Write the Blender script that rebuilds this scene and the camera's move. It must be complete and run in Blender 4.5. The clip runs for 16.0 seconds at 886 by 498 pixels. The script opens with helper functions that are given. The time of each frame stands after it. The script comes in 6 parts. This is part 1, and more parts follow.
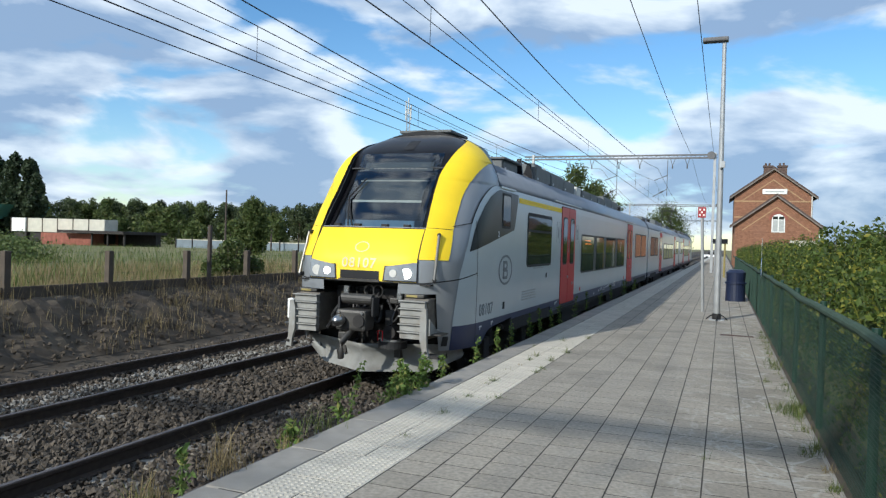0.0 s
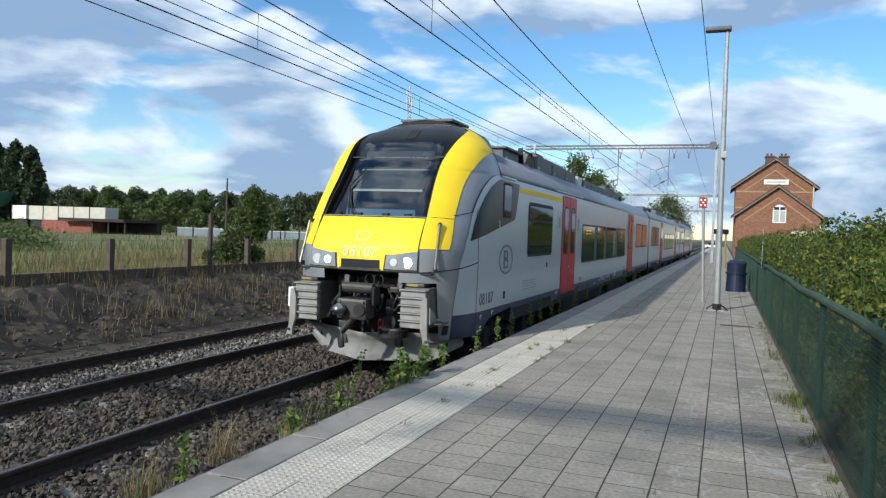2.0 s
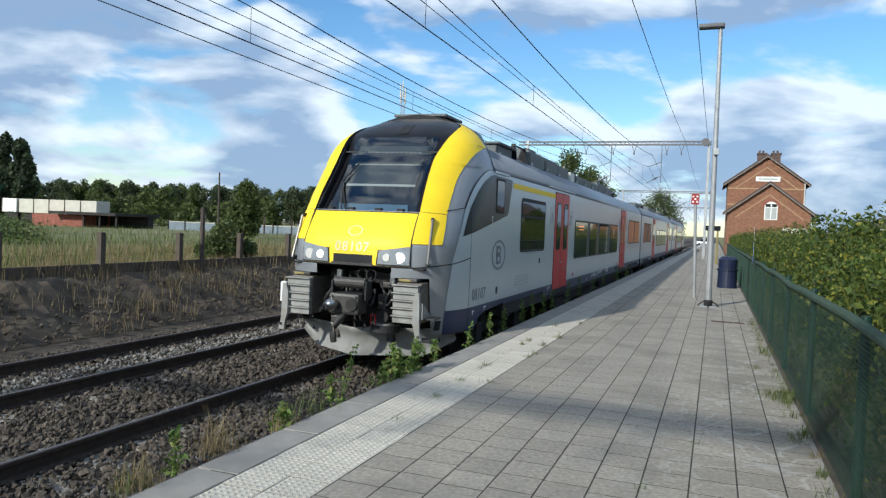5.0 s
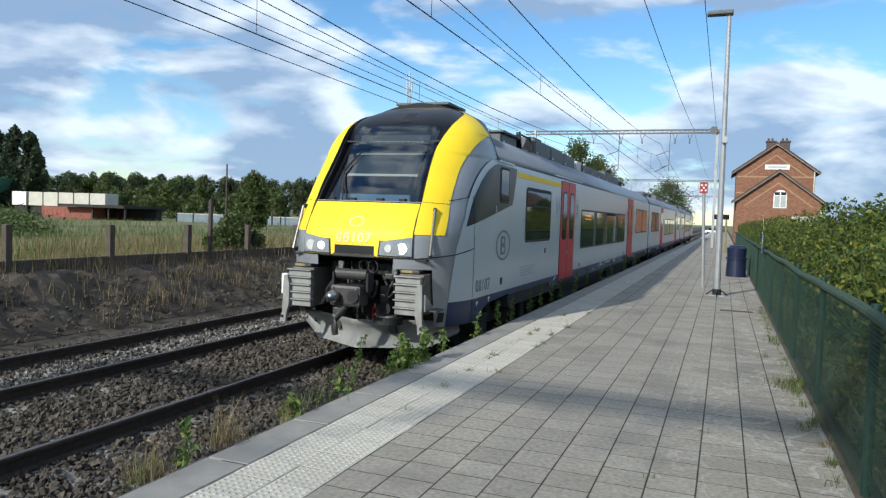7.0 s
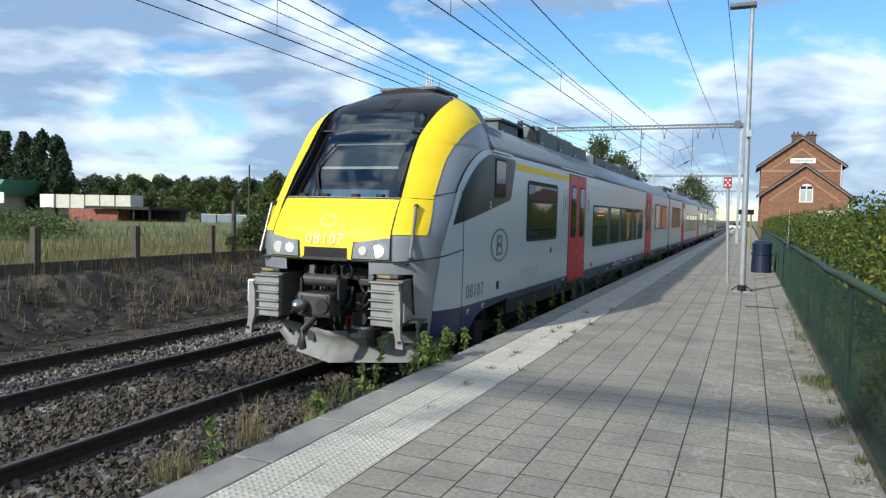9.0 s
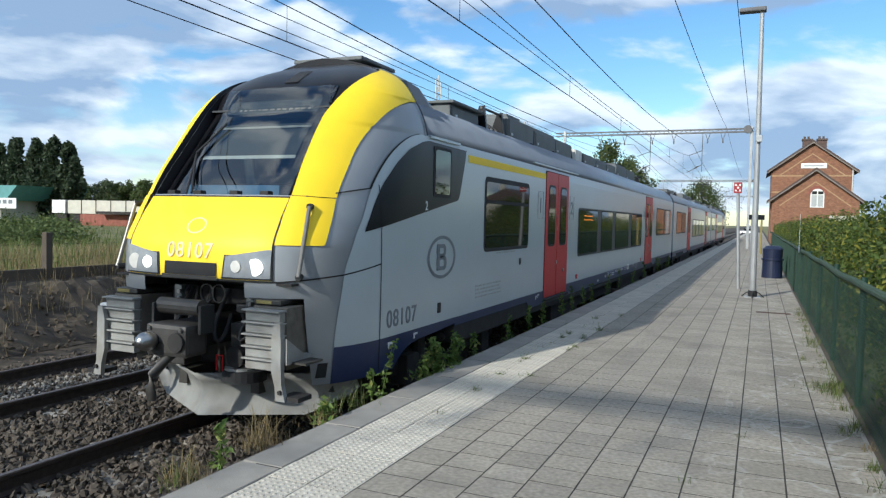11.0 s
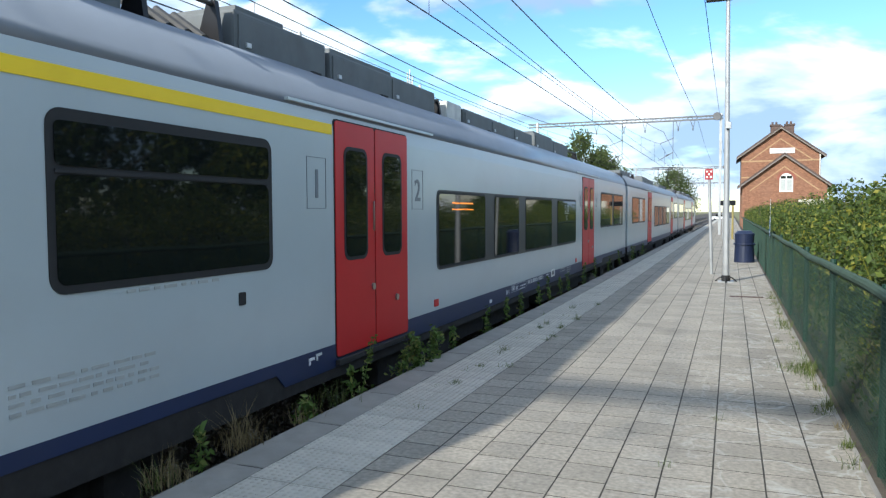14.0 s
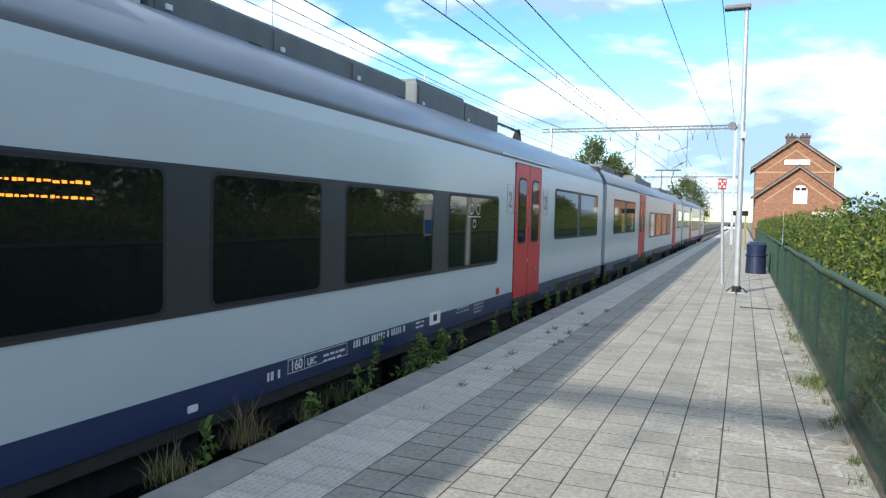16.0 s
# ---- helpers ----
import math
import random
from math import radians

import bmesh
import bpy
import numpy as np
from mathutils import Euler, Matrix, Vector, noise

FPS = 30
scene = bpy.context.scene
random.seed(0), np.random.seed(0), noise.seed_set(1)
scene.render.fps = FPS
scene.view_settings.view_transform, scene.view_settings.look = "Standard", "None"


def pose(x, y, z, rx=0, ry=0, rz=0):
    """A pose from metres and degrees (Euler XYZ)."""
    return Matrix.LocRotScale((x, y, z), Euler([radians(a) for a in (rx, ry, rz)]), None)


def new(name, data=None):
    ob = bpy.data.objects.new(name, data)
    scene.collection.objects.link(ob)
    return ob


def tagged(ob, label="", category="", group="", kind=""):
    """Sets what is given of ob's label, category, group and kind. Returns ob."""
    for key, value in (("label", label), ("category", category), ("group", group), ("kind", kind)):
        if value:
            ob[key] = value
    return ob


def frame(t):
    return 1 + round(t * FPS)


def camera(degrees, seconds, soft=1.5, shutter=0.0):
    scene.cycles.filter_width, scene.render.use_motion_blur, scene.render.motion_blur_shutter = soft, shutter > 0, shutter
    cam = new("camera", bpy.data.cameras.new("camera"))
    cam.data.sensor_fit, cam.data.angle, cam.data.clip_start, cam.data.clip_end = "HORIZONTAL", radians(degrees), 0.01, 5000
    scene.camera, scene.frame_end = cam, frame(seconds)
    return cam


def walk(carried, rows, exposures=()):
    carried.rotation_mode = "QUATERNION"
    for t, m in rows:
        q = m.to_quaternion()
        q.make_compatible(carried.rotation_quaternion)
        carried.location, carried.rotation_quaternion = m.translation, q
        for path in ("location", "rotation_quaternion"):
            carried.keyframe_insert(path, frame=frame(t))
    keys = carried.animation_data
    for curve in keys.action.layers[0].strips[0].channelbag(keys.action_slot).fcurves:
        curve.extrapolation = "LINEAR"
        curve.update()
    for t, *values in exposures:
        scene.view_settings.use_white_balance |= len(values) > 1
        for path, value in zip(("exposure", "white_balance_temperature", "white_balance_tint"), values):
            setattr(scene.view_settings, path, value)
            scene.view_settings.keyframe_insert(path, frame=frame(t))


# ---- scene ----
cam = camera(63.4, 16.0, soft=1.3)
EYE = (0.0, 0.0, 1.65)
# seconds, yaw, pitch, roll: a hand-held camera that turns a little on the spot
TURNS = [
    (0.0, 21.34, -0.65, -1.84),
    (0.5, 21.35, -0.74, -2.02),
    (1.0, 21.41, -1.01, -1.84),
    (1.5, 21.45, -1.32, -1.79),
    (2.0, 21.40, -1.51, -2.06),
    (2.5, 21.27, -1.56, -2.24),
    (3.0, 21.05, -1.54, -2.32),
    (3.5, 20.82, -1.54, -2.17),
    (4.0, 20.66, -1.60, -2.42),
    (6.5, 21.25, -2.52, -2.00),
    (7.0, 21.42, -2.66, -1.99),
    (7.5, 21.66, -2.76, -1.94),
    (8.0, 22.12, -2.84, -1.02),
    (8.5, 22.60, -2.84, -1.11),
    (9.0, 23.10, -2.86, -1.39),
    (11.5, 23.84, -2.41, -1.34),
    (12.0, 23.26, -2.55, -0.98),
    (12.5, 22.81, -3.06, -0.35),
    (13.0, 22.21, -3.39, -0.50),
    (13.5, 21.98, -3.33, -0.22),
    (14.0, 21.85, -2.91, 0.24),
    (14.5, 22.36, -2.65, 0.06),
    (15.0, 22.85, -2.65, -0.68),
    (15.5, 22.96, -2.68, -1.46),
    (16.0, 22.73, -2.77, -1.43),
]
walk(cam, [(t, pose(*EYE, 90 + p, r, y)) for t, y, p, r in TURNS], [(0, 0.05, 6150, 6), (6.5, 0.08, 6150, 6), (9.0, 0.15, 6150, 6), (11.5, 0.15, 6150, 6), (12.5, 0.15, 6150, 6), (13.0, 0.3, 6150, 6), (14.0, 0.65, 6150, 6), (16.0, 0.8, 6150, 6)])

# ---- light ----
SUN_WAY = Vector((2.4, 6.2, -3.5)).normalized()
world = bpy.data.worlds.new("sky")
scene.world = world
world.use_nodes = True


def sky_nodes():
    nt = world.node_tree
    nt.nodes.clear()
    N, Lk = nt.nodes.new, nt.links.new
    sky = N("ShaderNodeTexSky")
    sky.sky_type, sky.sun_disc = "NISHITA", False
    sky.sun_elevation = math.asin(-SUN_WAY.z)
    sky.sun_rotation = math.atan2(-SUN_WAY.x, -SUN_WAY.y)
    sky.air_density, sky.dust_density, sky.ozone_density = 1.0, 0.4, 2.5
    co = N("ShaderNodeTexCoord")
    sep = N("ShaderNodeSeparateXYZ")
    Lk(co.outputs["Generated"], sep.inputs[0])

    def m(op, a, b=None, clamp=False):
        n = N("ShaderNodeMath")
        n.operation, n.use_clamp = op, clamp
        for i, v in enumerate((a, b)):
            if v is None:
                continue
            if isinstance(v, (int, float)):
                n.inputs[i].default_value = v
            else:
                Lk(v, n.inputs[i])
        return n.outputs[0]
    # heaped clouds that flatten towards the horizon
    zz = m("MULTIPLY", m("POWER", m("MAXIMUM", sep.outputs[2], 0.0), 0.9), 2.6)
    cmb = N("ShaderNodeCombineXYZ")
    Lk(sep.outputs[0], cmb.inputs[0])
    Lk(sep.outputs[1], cmb.inputs[1])
    Lk(zz, cmb.inputs[2])

    def cloud(scale, detail, rough, shift):
        mp = N("ShaderNodeMapping")
        mp.inputs["Location"].default_value = shift
        Lk(cmb.outputs[0], mp.inputs[0])
        n = N("ShaderNodeTexNoise")
        n.inputs["Scale"].default_value, n.inputs["Detail"].default_value, n.inputs["Roughness"].default_value = scale, detail, rough
        n.inputs["Distortion"].default_value = 0.25
        Lk(mp.outputs[0], n.inputs["Vector"])
        return n.outputs["Fac"]
    big = cloud(4.6, 9, 0.50, (1.3, 0.25, 0.4))
    shade = cloud(4.6, 7, 0.5, (1.315, 0.265, 0.48))
    cover = N("ShaderNodeMapRange")
    cover.interpolation_type = "SMOOTHSTEP"
    cover.inputs["From Min"].default_value, cover.inputs["From Max"].default_value = 0.395, 0.515
    Lk(big, cover.inputs["Value"])
    ramp = N("ShaderNodeValToRGB")
    ramp.color_ramp.elements[0].position, ramp.color_ramp.elements[0].color = 0.42, (9.2, 9.8, 10.6, 1)
    ramp.color_ramp.elements[1].position, ramp.color_ramp.elements[1].color = 0.57, (3.2, 4.4, 6.4, 1)
    Lk(shade, ramp.inputs[0])
    mix = N("ShaderNodeMix")
    mix.data_type = "RGBA"
    Lk(m("MULTIPLY", cover.outputs[0], 0.93), mix.inputs[0])
    hs = N("ShaderNodeHueSaturation")
    hs.inputs["Saturation"].default_value, hs.inputs["Value"].default_value = 1.2, 1.6
    Lk(sky.outputs[0], hs.inputs["Color"])
    Lk(hs.outputs[0], mix.inputs[6])
    Lk(ramp.outputs[0], mix.inputs[7])
    bg = N("ShaderNodeBackground")
    bg.inputs["Strength"].default_value = 0.098
    Lk(mix.outputs[2], bg.inputs["Color"])
    out = N("ShaderNodeOutputWorld")
    Lk(bg.outputs[0], out.inputs[0])


sky_nodes()
sun = new("sun", bpy.data.lights.new("sun", "SUN"))
sun.data.energy, sun.data.angle, sun.data.color = 4.2, radians(1.0), (1.0, 0.94, 0.85)
sun.rotation_euler = SUN_WAY.to_track_quat("-Z", "Y").to_euler()


# ---- materials ----
def mat(name, color, rough=0.7, metal=0.0, vary=0.15, scale=8.0, bump=0.0, bscale=60.0, stain=0.0, stain_color=(0.05, 0.045, 0.04), sscale=1.2, rnd=0.0, island=0.0, spec=0.5, coat=0.0, placed=False, veins=0.0):
    """A surface: base colour with grain at one scale, stains at a larger one, fine relief."""
    ma = bpy.data.materials.new(name)
    ma.use_nodes = True
    nt = ma.node_tree
    N, Lk = nt.nodes.new, nt.links.new
    b = nt.nodes["Principled BSDF"]
    b.inputs["Roughness"].default_value, b.inputs["Metallic"].default_value = rough, metal
    b.inputs["Specular IOR Level"].default_value = spec
    b.inputs["Coat Weight"].default_value = coat
    b.inputs["Coat Roughness"].default_value = 0.12
    co = N("ShaderNodeTexCoord")
    where = N("ShaderNodeNewGeometry").outputs["Position"] if placed else co.outputs["Object"]
    n1 = N("ShaderNodeTexNoise")
    n1.inputs["Scale"].default_value, n1.inputs["Detail"].default_value = scale, 6
    Lk(where, n1.inputs["Vector"])
    val = N("ShaderNodeMapRange")
    val.inputs["From Min"].default_value, val.inputs["From Max"].default_value = 0.3, 0.7
    val.inputs["To Min"].default_value, val.inputs["To Max"].default_value = 1 - vary, 1 + vary
    Lk(n1.outputs["Fac"], val.inputs["Value"])
    v = val.outputs[0]
    for amount, source, socket in ((rnd, "ShaderNodeObjectInfo", "Random"), (island, "ShaderNodeNewGeometry", "Random Per Island")):
        if amount:
            src = N(source)
            r = N("ShaderNodeMapRange")
            r.inputs["To Min"].default_value, r.inputs["To Max"].default_value = 1 - amount, 1 + amount
            Lk(src.outputs[socket], r.inputs["Value"])
            mu = N("ShaderNodeMath")
            mu.operation = "MULTIPLY"
            Lk(v, mu.inputs[0]), Lk(r.outputs[0], mu.inputs[1])
            v = mu.outputs[0]
    mul = N("ShaderNodeVectorMath")
    mul.operation = "SCALE"
    mul.inputs[0].default_value = color
    Lk(v, mul.inputs["Scale"])
    col = mul.outputs[0]
    if stain:
        n2 = N("ShaderNodeTexNoise")
        n2.inputs["Scale"].default_value, n2.inputs["Detail"].default_value, n2.inputs["Roughness"].default_value = sscale, 8, 0.65
        Lk(where, n2.inputs["Vector"])
        r2 = N("ShaderNodeMapRange")
        r2.inputs["From Min"].default_value, r2.inputs["From Max"].default_value, r2.inputs["To Max"].default_value = 0.5, 0.68, stain
        Lk(n2.outputs["Fac"], r2.inputs["Value"])
        mx = N("ShaderNodeMix")
        mx.data_type = "RGBA"
        Lk(r2.outputs[0], mx.inputs[0]), Lk(col, mx.inputs[6])
        mx.inputs[7].default_value = (*stain_color, 1)
        col = mx.outputs[2]
    if veins:
        # pale lime streaks that run out of the joints
        n4 = N("ShaderNodeTexNoise")
        n4.inputs["Scale"].default_value, n4.inputs["Detail"].default_value, n4.inputs["Distortion"].default_value = 1.7, 5, 1.2
        Lk(where, n4.inputs["Vector"])
        sub, ab, r4 = N("ShaderNodeMath"), N("ShaderNodeMath"), N("ShaderNodeMapRange")
        sub.operation, ab.operation = "SUBTRACT", "ABSOLUTE"
        sub.inputs[1].default_value = 0.5
        Lk(n4.outputs["Fac"], sub.inputs[0]), Lk(sub.outputs[0], ab.inputs[0]), Lk(ab.outputs[0], r4.inputs["Value"])
        r4.inputs["From Min"].default_value, r4.inputs["From Max"].default_value = 0.0, 0.03
        r4.inputs["To Min"].default_value, r4.inputs["To Max"].default_value = veins, 0.0
        sx, rx, mm = N("ShaderNodeSeparateXYZ"), N("ShaderNodeMapRange"), N("ShaderNodeMath")
        Lk(where, sx.inputs[0]), Lk(sx.outputs[0], rx.inputs["Value"])
        rx.inputs["From Min"].default_value, rx.inputs["From Max"].default_value = -0.9, 0.4
        mm.operation = "MULTIPLY"
        Lk(r4.outputs[0], mm.inputs[0]), Lk(rx.outputs[0], mm.inputs[1])
        mx4 = N("ShaderNodeMix")
        mx4.data_type = "RGBA"
        mx4.inputs[7].default_value = (0.55, 0.54, 0.50, 1)
        Lk(mm.outputs[0], mx4.inputs[0]), Lk(col, mx4.inputs[6])
        col = mx4.outputs[2]
    Lk(col, b.inputs["Base Color"])
    if bump:
        n3 = N("ShaderNodeTexNoise")
        n3.inputs["Scale"].default_value, n3.inputs["Detail"].default_value = bscale, 5
        Lk(where, n3.inputs["Vector"])
        bp = N("ShaderNodeBump")
        bp.inputs["Strength"].default_value, bp.inputs["Distance"].default_value = bump, 0.01
        Lk(n3.outputs["Fac"], bp.inputs["Height"])
        Lk(bp.outputs[0], b.inputs["Normal"])
    return ma


def glow(name, color, strength):
    ma = bpy.data.materials.new(name)
    ma.use_nodes = True
    b = ma.node_tree.nodes["Principled BSDF"]
    b.inputs["Base Color"].default_value = (*color, 1)
    b.inputs["Emission Color"].default_value, b.inputs["Emission Strength"].default_value = (*color, 1), strength
    return ma


def leaf_mat(name, color, second, vary=0.45):
    ma = mat(name, color, 0.6, vary=0.2, scale=1.5, island=vary, spec=0.3)
    nt = ma.node_tree
    b = nt.nodes["Principled BSDF"]
    geo, mx = nt.nodes.new("ShaderNodeNewGeometry"), nt.nodes.new("ShaderNodeMix")
    mx.data_type = "RGBA"
    old = b.inputs["Base Color"].links[0].from_socket
    r = nt.nodes.new("ShaderNodeMapRange")
    r.inputs["From Min"].default_value, r.inputs["From Max"].default_value = 0.72, 1.0
    nt.links.new(geo.outputs["Random Per Island"], r.inputs["Value"])
    nt.links.new(r.outputs[0], mx.inputs[0]), nt.links.new(old, mx.inputs[6])
    mx.inputs[7].default_value = (*second, 1)
    nt.links.new(mx.outputs[2], b.inputs["Base Color"])
    b.inputs["Subsurface Weight"].default_value = 0.0
    tr = nt.nodes.new("ShaderNodeBsdfTranslucent")
    nt.links.new(mx.outputs[2], tr.inputs["Color"])
    ms = nt.nodes.new("ShaderNodeMixShader")
    ms.inputs[0].default_value = 0.3
    out = nt.nodes["Material Output"]
    nt.links.new(b.outputs[0], ms.inputs[1]), nt.links.new(tr.outputs[0], ms.inputs[2]), nt.links.new(ms.outputs[0], out.inputs[0])
    return ma


def clear_glass(name):
    """Thin clear pane: mostly open, with a gloss that grows at a slant."""
    ma = bpy.data.materials.new(name)
    ma.use_nodes = True
    nt = ma.node_tree
    nt.nodes.remove(nt.nodes["Principled BSDF"])
    tr, gl, ms, fr = (nt.nodes.new(k) for k in ("ShaderNodeBsdfTransparent", "ShaderNodeBsdfGlossy", "ShaderNodeMixShader", "ShaderNodeFresnel"))
    tr.inputs[0].default_value = (0.62, 0.68, 0.68, 1)
    gl.inputs["Roughness"].default_value = 0.02
    fr.inputs[0].default_value = 2.3
    nt.links.new(fr.outputs[0], ms.inputs[0]), nt.links.new(tr.outputs[0], ms.inputs[1]), nt.links.new(gl.outputs[0], ms.inputs[2])
    nt.links.new(ms.outputs[0], nt.nodes["Material Output"].inputs[0])
    return ma


